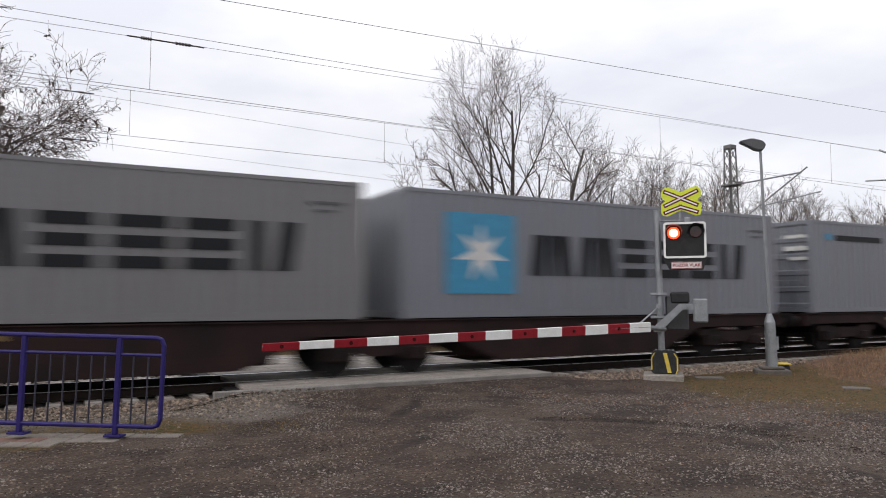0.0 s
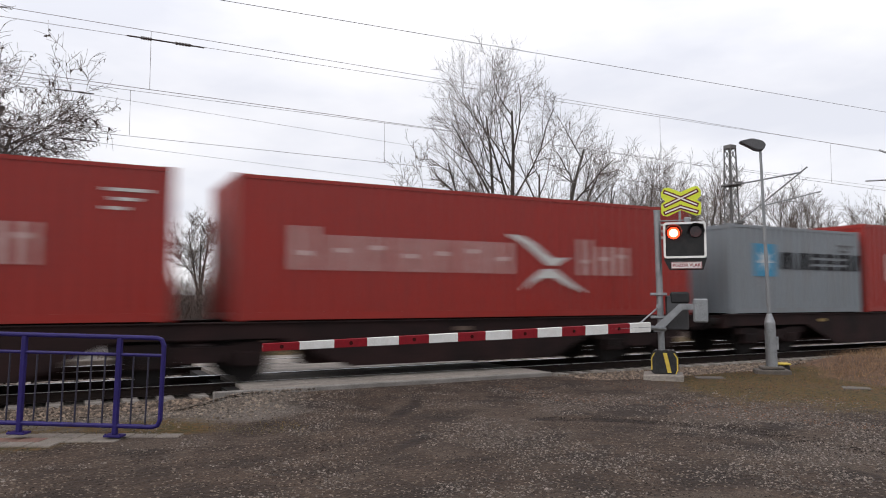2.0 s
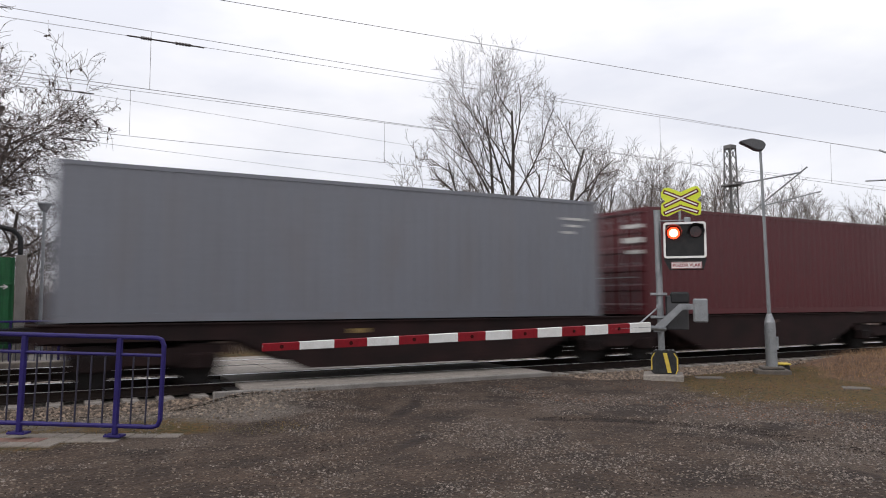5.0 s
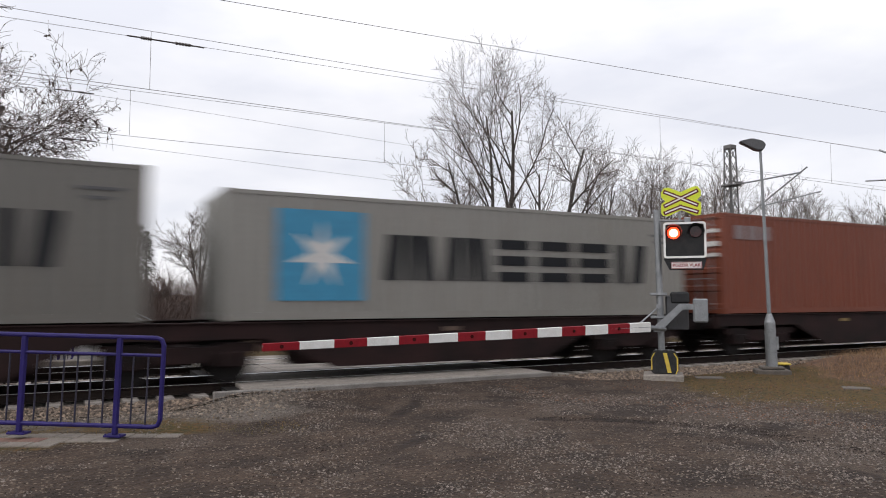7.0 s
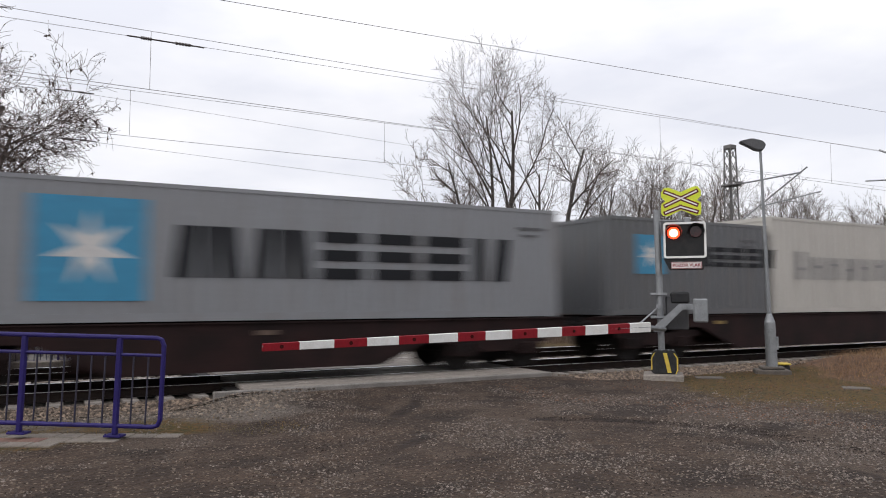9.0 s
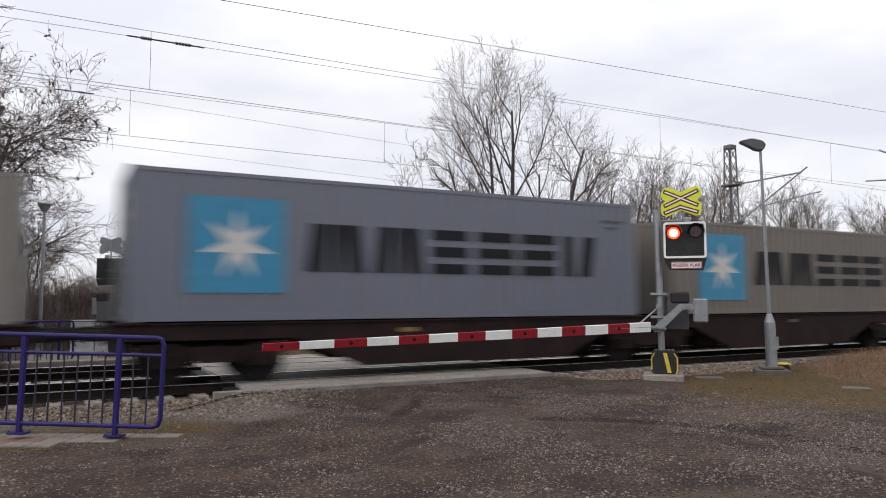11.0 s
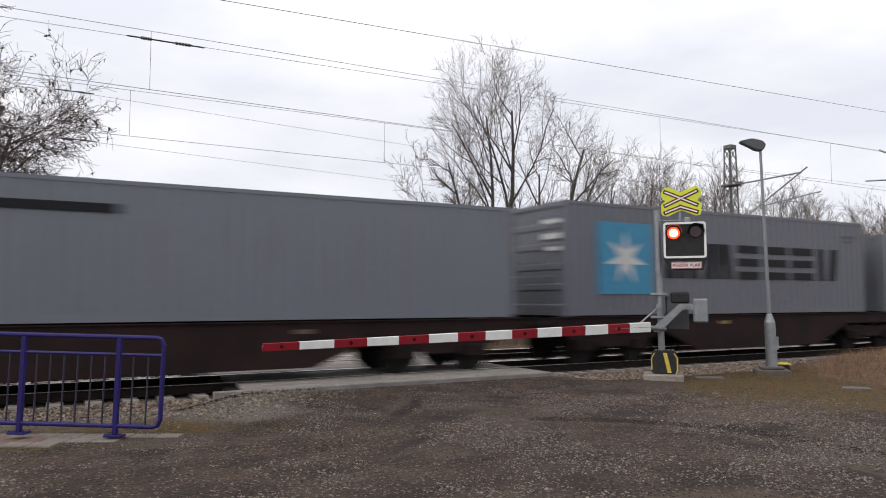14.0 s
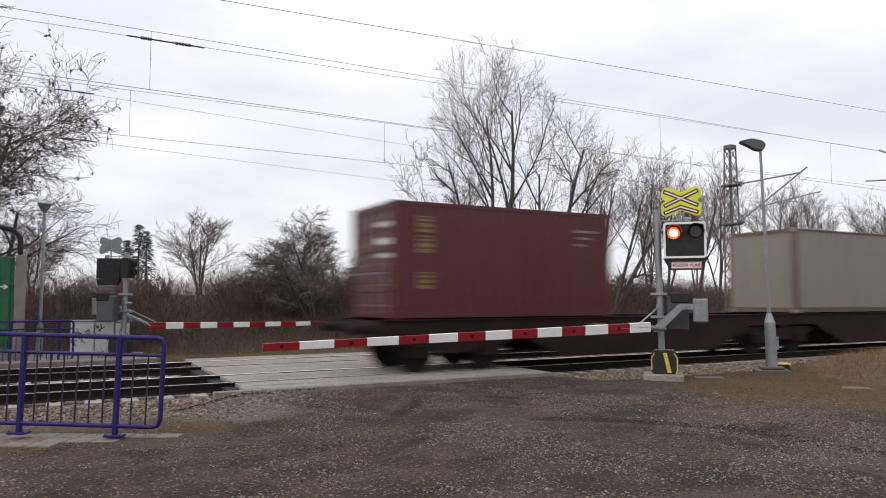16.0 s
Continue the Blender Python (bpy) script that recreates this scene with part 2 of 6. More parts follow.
M["tile"] = material("concrete_paving", (0.22, 0.19, 0.162), (0.115, 0.098, 0.083), 0.9, 0, 4, 70, 0.35)
M["redtile"] = material("reddish_paving", (0.20, 0.105, 0.08), (0.12, 0.07, 0.056), 0.9, 0, 4, 70, 0.35)
M["farwall"] = material("pale_far_building", (0.45, 0.43, 0.40), (0.38, 0.36, 0.34), 0.9, 0, 0.5, 10, 0.1)


# ---------------------------------------------------------------- mesh helpers
def quad_box(bm, x0, y0, z0, x1, y1, z1, m=None):
    vs = [bm.verts.new((x, y, z)) for x in (x0, x1) for y in (y0, y1) for z in (z0, z1)]
    if m is not None:
        for v in vs:
            v.co = m @ v.co
    for f in ((0, 1, 3, 2), (4, 6, 7, 5), (0, 4, 5, 1), (2, 3, 7, 6), (0, 2, 6, 4), (1, 5, 7, 3)):
        bm.faces.new([vs[i] for i in f])
    return vs


def bevel_box(bm, x0, y0, z0, x1, y1, z1, r=0.01, m=None):
    """A box with chamfered edges."""
    b = bmesh.new()
    quad_box(b, x0, y0, z0, x1, y1, z1)
    bmesh.ops.recalc_face_normals(b, faces=b.faces)
    bmesh.ops.bevel(b, geom=b.edges[:], offset=r, segments=1, affect="EDGES")
    merge(bm, b, m)


def merge(bm, b, m=None):
    made = {v: bm.verts.new(m @ v.co if m is not None else v.co) for v in b.verts}
    for f in b.faces:
        bm.faces.new([made[v] for v in f.verts])
    b.free()


def tube(bm, p0, p1, r0, r1=None, n=10, caps=True):
    r1 = r0 if r1 is None else r1
    p0, p1 = Vector(p0), Vector(p1)
    d = (p1 - p0).normalized()
    a = d.orthogonal().normalized()
    b = d.cross(a)
    rings = []
    for p, r in ((p0, r0), (p1, r1)):
        rings.append([bm.verts.new(p + r * (math.cos(2 * math.pi * i / n) * a + math.sin(2 * math.pi * i / n) * b)) for i in range(n)])
    for i in range(n):
        bm.faces.new((rings[0][i], rings[0][(i + 1) % n], rings[1][(i + 1) % n], rings[1][i]))
    if caps:
        bm.faces.new(rings[0][::-1])
        bm.faces.new(rings[1])


def pipe(bm, pts, r, n=8):
    """A round bar bent through the points."""
    pts = [Vector(p) for p in pts]
    rings = []
    a = None
    for i, p in enumerate(pts):
        d = (pts[min(i + 1, len(pts) - 1)] - pts[max(i - 1, 0)]).normalized()
        a = (d.orthogonal() if a is None else a - d * a.dot(d)).normalized()
        b = d.cross(a)
        rings.append([bm.verts.new(p + r * (math.cos(2 * math.pi * k / n) * a + math.sin(2 * math.pi * k / n) * b)) for k in range(n)])
    for q, s in zip(rings, rings[1:]):
        for k in range(n):
            bm.faces.new((q[k], q[(k + 1) % n], s[(k + 1) % n], s[k]))
    bm.faces.new(rings[0][::-1])
    bm.faces.new(rings[-1])


def prism(bm, outline, y0, y1, m=None):
    """An outline in x and z, pushed from y0 to y1."""
    rings = [[bm.verts.new((x, y, z)) for x, z in outline] for y in (y0, y1)]
    if m is not None:
        for v in rings[0] + rings[1]:
            v.co = m @ v.co
    n = len(outline)
    for i in range(n):
        bm.faces.new((rings[0][i], rings[0][(i + 1) % n], rings[1][(i + 1) % n], rings[1][i]))
    bm.faces.new(rings[0][::-1])
    bm.faces.new(rings[1])


def to_mesh(name, bm, smooth=False):
    bmesh.ops.recalc_face_normals(bm, faces=bm.faces[:])
    me = bpy.data.meshes.new(name)
    bm.to_mesh(me)
    bm.free()
    if smooth:
        me.polygons.foreach_set("use_smooth", [True] * len(me.polygons))
    return me


def part(name, bm, mat, parent=None, label="", at=None):
    """Links a bmesh, or a mesh that is shared, as one object under its thing."""
    me = bm if isinstance(bm, bpy.types.Mesh) else to_mesh(name, bm)
    if not me.materials:
        me.materials.append(mat)
    ob = new(name, me)
    if me.materials[0] != mat:
        ob.material_slots[0].link = "OBJECT"
        ob.material_slots[0].material = mat
    if parent:
        ob.parent = parent
    if at is not None:
        ob.matrix_basis = at
    if label:
        tagged(ob, label)
    return ob


def thing(name, label, category, m=None, group="", kind=""):
    ob = new(name)
    ob.empty_display_size = 0.2
    if m is not None:
        ob.matrix_basis = m
    return tagged(ob, label, category, group, kind)


def single(name, bm, mat, label, category, group="", kind="", at=None):
    return tagged(part(name, bm, mat, None, "", at), label, category, group, kind)


MESHES = {}


def shared(key, make):
    if key not in MESHES:
        bm = bmesh.new()
        make(bm)
        MESHES[key] = to_mesh(key, bm)
    return MESHES[key]


# ---------------------------------------------------------------- ground
T1, T2 = 15.225, 19.0          # centre lines of the two tracks
HALF = 0.7535                  # half the distance between rail heads
CX0, CX1 = 2.75, 9.8           # the crossing, along the track


def smooth(a, b, v):
    t = max(0.0, min(1.0, (v - a) / (b - a)))
    return t * t * (3 - 2 * t)


# ridges of churned soil left by turning wheels
RUTS = (((6.17, 8.62), (6.90, 8.11), (7.47, 7.47), (8.04, 6.71), (8.06, 5.88), (8.11, 4.75)),
        ((1.74, 7.61), (2.67, 8.06), (3.59, 8.76), (5.25, 10.73), (6.16, 12.35)),
        ((1.43, 6.66), (2.03, 6.79), (2.91, 7.27), (4.21, 8.20)),
        ((6.83, 10.89), (7.53, 10.34)),
        ((9.48, 7.09), (10.35, 6.05)))


def to_line(x, y, x0, y0, x1, y1):
    dx, dy = x1 - x0, y1 - y0
    k = max(0.0, min(1.0, ((x - x0) * dx + (y - y0) * dy) / (dx * dx + dy * dy)))
    return math.hypot(x - x0 - k * dx, y - y0 - k * dy)


def ground_height(x, y):
    z = -0.10 + 0.018 * noise.noise((x * 0.5, y * 0.5, 0)) + 0.006 * noise.noise((x * 3, y * 3, 5))
    road = smooth(CX0 - 1.2, CX0 + 0.2, x) * (1 - smooth(CX1 - 0.3, CX1 + 1.2, x))
    z += 0.075 * road * smooth(10.5, 13.2, y)
    if 12.6 < y < 21.6:
        bed = smooth(12.6, 13.5, y) * (1 - smooth(20.6, 21.6, y))
        z += bed * (-0.36 - z)
    # rise of dry grass beside the line
    z += (0.26 * smooth(15.2, 18.4, x) + 0.24 * smooth(18, 27, x)) * (1 - smooth(11.6, 12.9, y)) * smooth(6, 10, y)
    # bank beyond the railway
    z += (1.75 + 0.35 * noise.noise((x * 0.12, y * 0.1, 8))) * smooth(25.5, 34, y) + 0.5 * smooth(40, 90, y)
    # shallow dip beside the ballast
    z -= 0.15 * smooth(11.6, 12.5, y) * (1 - road) * (y < 21)
    if y < 12:
        for line in RUTS:
            for (x0, y0), (x1, y1) in zip(line, line[1:]):
                if min(x0, x1) - 0.5 < x < max(x0, x1) + 0.5 and min(y0, y1) - 0.5 < y < max(y0, y1) + 0.5:
                    d = to_line(x, y, x0, y0, x1, y1)
                    if d < 0.4:
                        z += 0.035 * math.exp(-(d / 0.09) ** 2) * (0.6 + noise.noise((x * 4, y * 4, 9))) - 0.02 * math.exp(-(d / 0.2) ** 2)
    return z


def spaced(lo, hi, fine_lo, fine_hi, step):
    mid = list(np.arange(fine_lo, fine_hi + step / 2, step))
    out, s, v = [], step, fine_hi
    while v < hi:
        s *= 1.35
        v += s
        out.append(min(v, hi))
    back, s, v = [], step, fine_lo
    while v > lo:
        s *= 1.35
        v -= s
        back.append(max(v, lo))
    return back[::-1] + mid + out


GX, GY = spaced(-900, 1500, -4, 22, 0.13), spaced(-400, 1800, 3.0, 14.0, 0.11)


def build_ground():
    nx, ny = len(GX), len(GY)
    verts = [(x, y, ground_height(x, y)) for y in GY for x in GX]
    faces = [(j * nx + i, j * nx + i + 1, (j + 1) * nx + i + 1, (j + 1) * nx + i) for j in range(ny - 1) for i in range(nx - 1)]
    me = bpy.data.meshes.new("ground")
    me.from_pydata(verts, [], faces)
    me.polygons.foreach_set("use_smooth", [True] * len(faces))
    g, d, c, u, f, gv = [], [], [], [], [], []
    for x, y, z in verts:
        n = noise.noise((x * 0.9, y * 0.9, 3)) * 0.5 + noise.noise((x * 3.1, y * 3.1, 7)) * 0.3
        right = smooth(13.6, 16.4, x + 0.62 * y + 1.3 * n) * smooth(-0.5, 0.7, x - 9.0 - 0.6 * max(0.0, y - 7.5) + n)
        left = (1 - smooth(1.5, 2.6, x + 0.8 * n)) * smooth(9.3, 9.9, y + 0.3 * n) * (1 - smooth(10.8, 11.6, y + 0.5 * n))
        far = smooth(21.3, 22.6, y + n)
        g.append(max(0.85 * right * (0.55 + 0.6 * n + 0.25), left * (0.6 + n), far))
        d.append(max(smooth(14.0, 15.6, x - 0.9 * max(0.0, y - 9.6) + 1.5 * n) * (1 if y < 13.5 else 0), 0.4 * smooth(0.05, 0.35, noise.noise((x * 0.55, y * 0.55, 41))) * right))
        f.append(smooth(23.6, 25.6, y + n))
        near = (1 - smooth(2.6, 4.4, x + n)) * smooth(9.6, 11.4, y + 0.8 * n) * (1 - smooth(14, 15, y))
        near = max(near, smooth(8.5, 9.6, x + n) * smooth(11.9, 12.9, y + 0.6 * n) * (1 - smooth(14, 15, y)))
        blotch = noise.noise((x * 0.45, y * 0.6, 51)) + 0.5 * noise.noise((x * 1.6, y * 1.9, 52)) + 0.045 * (x - 5) - 0.03 * (y - 7)
        gv.append(0.75 * smooth(-0.35, 0.75, blotch + 0.5 * noise.noise((x * 4.1, y * 4.7, 53))) * (1 - near) if y < 13 else 0)
        c.append(near if y < 21.5 else 0)
        track = 0.0
        for off, wide in ((5.2, 0.5), (6.9, 0.45), (8.3, 0.6)):
            along = off - 0.055 * (12.5 - y) ** 2
            track = max(track, math.exp(-((x - along) / wide) ** 2))
        ridge = 0.0
        if 2 < x < 16 and y < 12:
            for line in RUTS:
                for (x0, y0), (x1, y1) in zip(line, line[1:]):
                    ridge = max(ridge, math.exp(-(to_line(x, y, x0, y0, x1, y1) / 0.13) ** 2))
        churn = 0.55 * smooth(0.12, 0.5, noise.noise((x * 0.7, y * 1.0, 71)) + 0.4 * noise.noise((x * 2.6, y * 3.4, 72))) * smooth(2.0, 3.5, x) * (1 - smooth(9.0, 11.0, x)) if 3 < y < 12.5 else 0.0
        u.append(max(0.0, churn, min(1.0, 1.2 * ridge * (0.8 + n), track * smooth(5, 8, y) * (1 - smooth(13, 13.4, y)) * (0.95 + 0.9 * n))))
    for key, v in (("grass", g), ("dry", d), ("chips", c), ("mud", u), ("litter", f), ("grit", gv)):
        me.attributes.new(key, "FLOAT", "POINT").data.foreach_set("value", v)
    m = material("ground_surface", (0.060, 0.0395, 0.0275), (0.023, 0.0148, 0.0105), 0.95, 0, 1.3, 34, 1.0, speck=((0.150, 0.118, 0.092), 48, 0.06), amount=0.8, detail=0.7, spec=0.28)
    nt = m.node_tree
    p = nt.nodes["Principled BSDF"]
    src = p.inputs["Base Color"].links[0].from_socket
    co = nt.nodes.new("ShaderNodeTexCoord")
    for attr, dark, light, scale in (("grit", (0.026, 0.0178, 0.0132), (0.094, 0.068, 0.051), 60), ("mud", (0.0125, 0.0085, 0.0065), (0.030, 0.0200, 0.0150), 7), ("chips", (0.055, 0.045, 0.038), (0.15, 0.128, 0.108), 30),
                                     ("grass", (0.037, 0.031, 0.008), (0.086, 0.047, 0.016), 9), ("dry", (0.065, 0.037, 0.025), (0.12, 0.068, 0.040), 6), ("litter", (0.046, 0.033, 0.027), (0.088, 0.062, 0.050), 5)):
        n = nt.nodes.new("ShaderNodeTexNoise")
        n.inputs["Scale"].default_value, n.inputs["Detail"].default_value = scale, 6
        nt.links.new(co.outputs["Object"], n.inputs[0])
        ramp = nt.nodes.new("ShaderNodeValToRGB")
        ramp.color_ramp.elements[0].position, ramp.color_ramp.elements[0].color = 0.38, (*dark, 1)
        ramp.color_ramp.elements[1].position, ramp.color_ramp.elements[1].color = 0.64, (*light, 1)
        nt.links.new(n.outputs[0], ramp.inputs[0])
        at = nt.nodes.new("ShaderNodeAttribute")
        at.attribute_name = attr
        add = nt.nodes.new("ShaderNodeMath")
        add.operation = "MULTIPLY_ADD"
        add.inputs[1].default_value = 0.5
        nt.links.new(n.outputs[0], add.inputs[0])
        nt.links.new(at.outputs["Fac"], add.inputs[2])
        rng = nt.nodes.new("ShaderNodeMapRange")
        rng.inputs[1].default_value, rng.inputs[2].default_value = 0.52, 0.85
        nt.links.new(add.outputs[0], rng.inputs[0])
        mix = nt.nodes.new("ShaderNodeMixRGB")
        nt.links.new(rng.outputs[0], mix.inputs[0])
        nt.links.new(src, mix.inputs[1])
        nt.links.new(ramp.outputs[0], mix.inputs[2])
        src = mix.outputs[0]
    nt.links.new(src, p.inputs["Base Color"])
    fine = p.inputs["Normal"].links[0].from_node
    rough = nt.nodes.new("ShaderNodeTexNoise")
    rough.inputs["Scale"].default_value, rough.inputs["Detail"].default_value = 9, 8
    nt.links.new(co.outputs["Object"], rough.inputs[0])
    coarse = nt.nodes.new("ShaderNodeBump")
    coarse.inputs["Strength"].default_value, coarse.inputs["Distance"].default_value = 0.9, 0.05
    nt.links.new(rough.outputs[0], coarse.inputs["Height"])
    nt.links.new(coarse.outputs[0], fine.inputs["Normal"])
    me.materials.append(m)
    tagged(new("ground", me), "dark gravel yard with worn wheel tracks and grassy rims", "ground", kind="structure")


build_ground()

# ---------------------------------------------------------------- railway tracks
RX0, RX1 = -45.0, 260.0
RAIL = [(-0.036, 0.0), (-0.036, -0.03), (-0.010, -0.045), (-0.010, -0.135), (-0.072, -0.158), (-0.072, -0.170),
        (0.072, -0.170), (0.072, -0.158), (0.010, -0.135), (0.010, -0.045), (0.036, -0.03), (0.036, 0.0)]


def sleeper_mesh(bm):
    prism(bm, [(-0.15, -0.34), (-0.13, -0.168), (0.13, -0.168), (0.15, -0.34)], -1.3, 1.3)


def clip_mesh(bm):
    for s in (-1, 1):
        quad_box(bm, -0.05, s * 0.11 - 0.035, -0.175, 0.05, s * 0.11 + 0.035, -0.135)


def build_track(cy):
    tr = thing("railway_track", "pair of rusty rails on concrete sleepers, heads polished", "track", pose(0, cy, 0), "railway tracks", "structure")
    for s in (-1, 1):
        bm = bmesh.new()
        rows = [[bm.verts.new((x, s * HALF + dy, z)) for dy, z in RAIL] for x in (RX0, RX1)]
        n = len(RAIL)
        for i in range(n - 1):
            bm.faces.new((rows[0][i], rows[0][i + 1], rows[1][i + 1], rows[1][i]))
        rail = part("rail", bm, M["railside"], tr)
        bm = bmesh.new()
        for v in quad_box(bm, RX0, s * HALF - 0.036, -0.004, RX1, s * HALF + 0.036, 0.002):
            if v.co.z > 0:
                v.co.z += s * (v.co.y - s * HALF) * 0.05
        part("rail_head", bm, M["railtop"], rail, "polished steel running surface")
    sl, cl = shared("sleeper", sleeper_mesh), shared("rail_clip", clip_mesh)
    for i in range(120):
        x = -6.0 + 0.6 * i
        if CX0 + 0.1 < x < CX1 - 0.1:
            continue
        s = part("sleeper", sl, M["sleeper"], tr, at=pose(x, 0.01 * random.uniform(-1, 1), 0.004 * random.uniform(-1, 1)))
        if x < 24:
            for q in (-1, 1):
                part("rail_clip", cl, M["railside"], s, at=pose(0, q * HALF, 0))


build_track(T1)
build_track(T2)


def stones(name, spots, mat, label, lo, hi, category="ballast"):
    """Angular stones strewn over the spots, in one mesh."""
    verts, faces = [], []
    for x, y, z in spots:
        r = random.uniform(lo, hi)
        o = len(verts)
        a = random.uniform(0, 6.28)
        for dx, dy, dz in ((1, 0, 0), (0, 1, 0), (-1, 0, 0), (0, -1, 0), (0.1, 0, 1), (0, 0.1, -1)):
            k = r * random.uniform(0.6, 1.25)
            verts.append((x + k * (dx * math.cos(a) - dy * math.sin(a)), y + k * (dx * math.sin(a) + dy * math.cos(a)), z + 0.7 * k * dz))
        for i in range(4):
            j = (i + 1) % 4
            faces.append((o + i, o + j, o + 4))
            faces.append((o + j, o + i, o + 5))
    me = bpy.data.meshes.new(name)
    me.from_pydata(verts, [], faces)
    me.materials.append(mat)
    return tagged(new(name, me), label, category, kind="stuff")


def vary_by_island(m, lo=0.4, hi=1.6):
    nt = m.node_tree
    p = nt.nodes["Principled BSDF"]
    src = p.inputs["Base Color"].links[0].from_socket
    g = nt.nodes.new("ShaderNodeNewGeometry")
    r = nt.nodes.new("ShaderNodeMapRange")
    r.inputs[3].default_value, r.inputs[4].default_value = lo, hi
    nt.links.new(g.outputs["Random Per Island"], r.inputs[0])
    mul = nt.nodes.new("ShaderNodeMixRGB")
    mul.blend_type, mul.inputs[0].default_value = "MULTIPLY", 1.0
    nt.links.new(src, mul.inputs[1])
    nt.links.new(r.outputs[0], mul.inputs[2])
    nt.links.new(mul.outputs[0], p.inputs["Base Color"])


for key in ("stone", "dirtyshadestone", "chipping", "leaf", "palestone", "twig", "twigred", "brush", "drygrass", "greengrass"):
    vary_by_island(M[key])


def ballast_spots(n, x0, x1, y0, y1, z, spread=0.03):
    out = []
    while len(out) < n:
        x, y = random.uniform(x0, x1), random.uniform(y0, y1)
        if CX0 - 0.2 < x < CX1 and y > 13.2:
            continue
        out.append((x, y, z + random.uniform(-spread, spread)))
    return out


def ballast_bed():
    bm = bmesh.new()
    prof = [(12.45, -0.275), (12.9, -0.235), (13.55, -0.20), (13.8, -0.225), (21.0, -0.22), (21.8, -0.14)]
    for x0, x1 in ((-45, CX0 - 0.05), (CX1 + 0.02, 260)):
        xs = list(np.arange(x0, x1, 0.8 if x1 < 20 else 2.0)) + [x1]
        if x1 > 100:
            prof = [(11.65, -0.26), (11.85, -0.175), (12.9, -0.185), (13.55, -0.20)] + prof[3:]
        rows = [[bm.verts.new((x, y, z + 0.02 * noise.noise((x * 1.7, y * 2, 2)))) for y, z in prof] for x in xs]
        for a, b in zip(rows, rows[1:]):
            for i in range(len(prof) - 1):
                bm.faces.new((a[i], a[i + 1], b[i + 1], b[i]))
    single("ballast_bed", bm, material("ballast_fines", (0.10, 0.078, 0.062), (0.05, 0.04, 0.034), 0.95, 0, 9, 30, 1.0, speck=((0.19, 0.155, 0.125), 22, 0.25), amount=0.9, detail=0.5),
           "bed of brownish crushed stone under the tracks", "ballast", kind="structure")


ballast_bed()
spots = []
for _ in range(13000):
    x = random.uniform(-2.5, CX0) if random.random() < 0.3 else CX1 + abs(random.gauss(0, 1)) * 9
    y = random.uniform(12.4 if x < CX0 else 11.8, 13.85)
    spots.append((x, y, np.interp(y, [12.45, 12.9, 13.55, 13.8], [-0.265 if x < CX0 else -0.17, -0.23 if x < CX0 else -0.175, -0.195, -0.21]) + random.uniform(-0.015, 0.02)))
stones("ballast", spots, M["stone"], "loose brownish crushed stones beside the rails", 0.018, 0.05)
stones("ballast", ballast_spots(3500, -4, 30, 14.6, 21.0, -0.2), M["dirtyshadestone"], "crushed stones between the rails", 0.02, 0.05)
spots = []
while len(spots) < 3200:
    x, y = random.uniform(-0.5, 4.4), random.uniform(10.2, 13.25)
    if x + 0.35 * (13.2 - y) < 3.9 + random.gauss(0, 0.4) and y > 11.2 + random.gauss(0, 0.45) + 0.35 * abs(x - 2.2):
        spots.append((x, y, ground_height(x, y) + (0.05 if y > 12.6 else 0.005) * 1.0))
stones("chippings", spots, M["chipping"], "brownish grey chippings spilled beside the crossing", 0.012, 0.038, "gravel")
def strew(n, keep, x0, x1, y0, y1):
    out = []
    while len(out) < n:
        x, y = random.uniform(x0, x1), y0 + (y1 - y0) * random.random() ** 1.3
        if keep(x, y):
            out.append((x, y, ground_height(x, y) + 0.002))
    return out


def clumped(x, y):
    return x + 0.62 * y < 15.9 + random.gauss(0, 0.7) and noise.noise((x * 0.7, y * 0.7, 11)) + 0.6 * noise.noise((x * 2.3, y * 2.3, 12)) + 0.05 * (x - 5) + random.uniform(-0.22, 0.22) > 0.1


stones("pebbles", strew(22000, clumped, -1.5, 15, 3.4, 12.6), M["palestone"], "small pale pebbles trodden into the yard", 0.005, 0.015, "gravel")
stones("pebbles", strew(6500, clumped, -1.5, 15, 3.6, 12.6), M["palestone"], "scattered larger pale stones on the yard", 0.009, 0.021, "gravel")
stones("pebbles", strew(6500, lambda x, y: noise.noise((x * 0.9, y * 0.9, 21)) + random.uniform(-0.3, 0.3) > 0.05, -1.5, 15, 3.4, 12.8), M["mudclod"], "small dark crumbs of soil on the yard", 0.006, 0.015, "soil")
spots = []
for line, n in zip(RUTS, (800, 70, 50, 30, 20)):
    for _ in range(n):
        k = random.randrange(len(line) - 1)
        (x0, y0), (x1, y1) = line[k], line[k + 1]
        f = random.random()
        x, y = x0 + (x1 - x0) * f + random.gauss(0, 0.13), y0 + (y1 - y0) * f + random.gauss(0, 0.10)
        spots.append((x, y, ground_height(x, y) + 0.006))
stones("churned_soil", spots, M["mudclod"], "dark clods of soil along the wheel ruts", 0.005, 0.016, "soil")
stones("fallen_leaves", strew(4800, lambda x, y: noise.noise((x * 0.6, y * 0.6, 31)) + random.uniform(-0.25, 0.25) > 0.12 and x + 0.5 * y > 12.3, 7.5, 17, 5.0, 12.2), M["leaf"], "brown fallen leaves in the verge", 0.007, 0.017, "leaves")


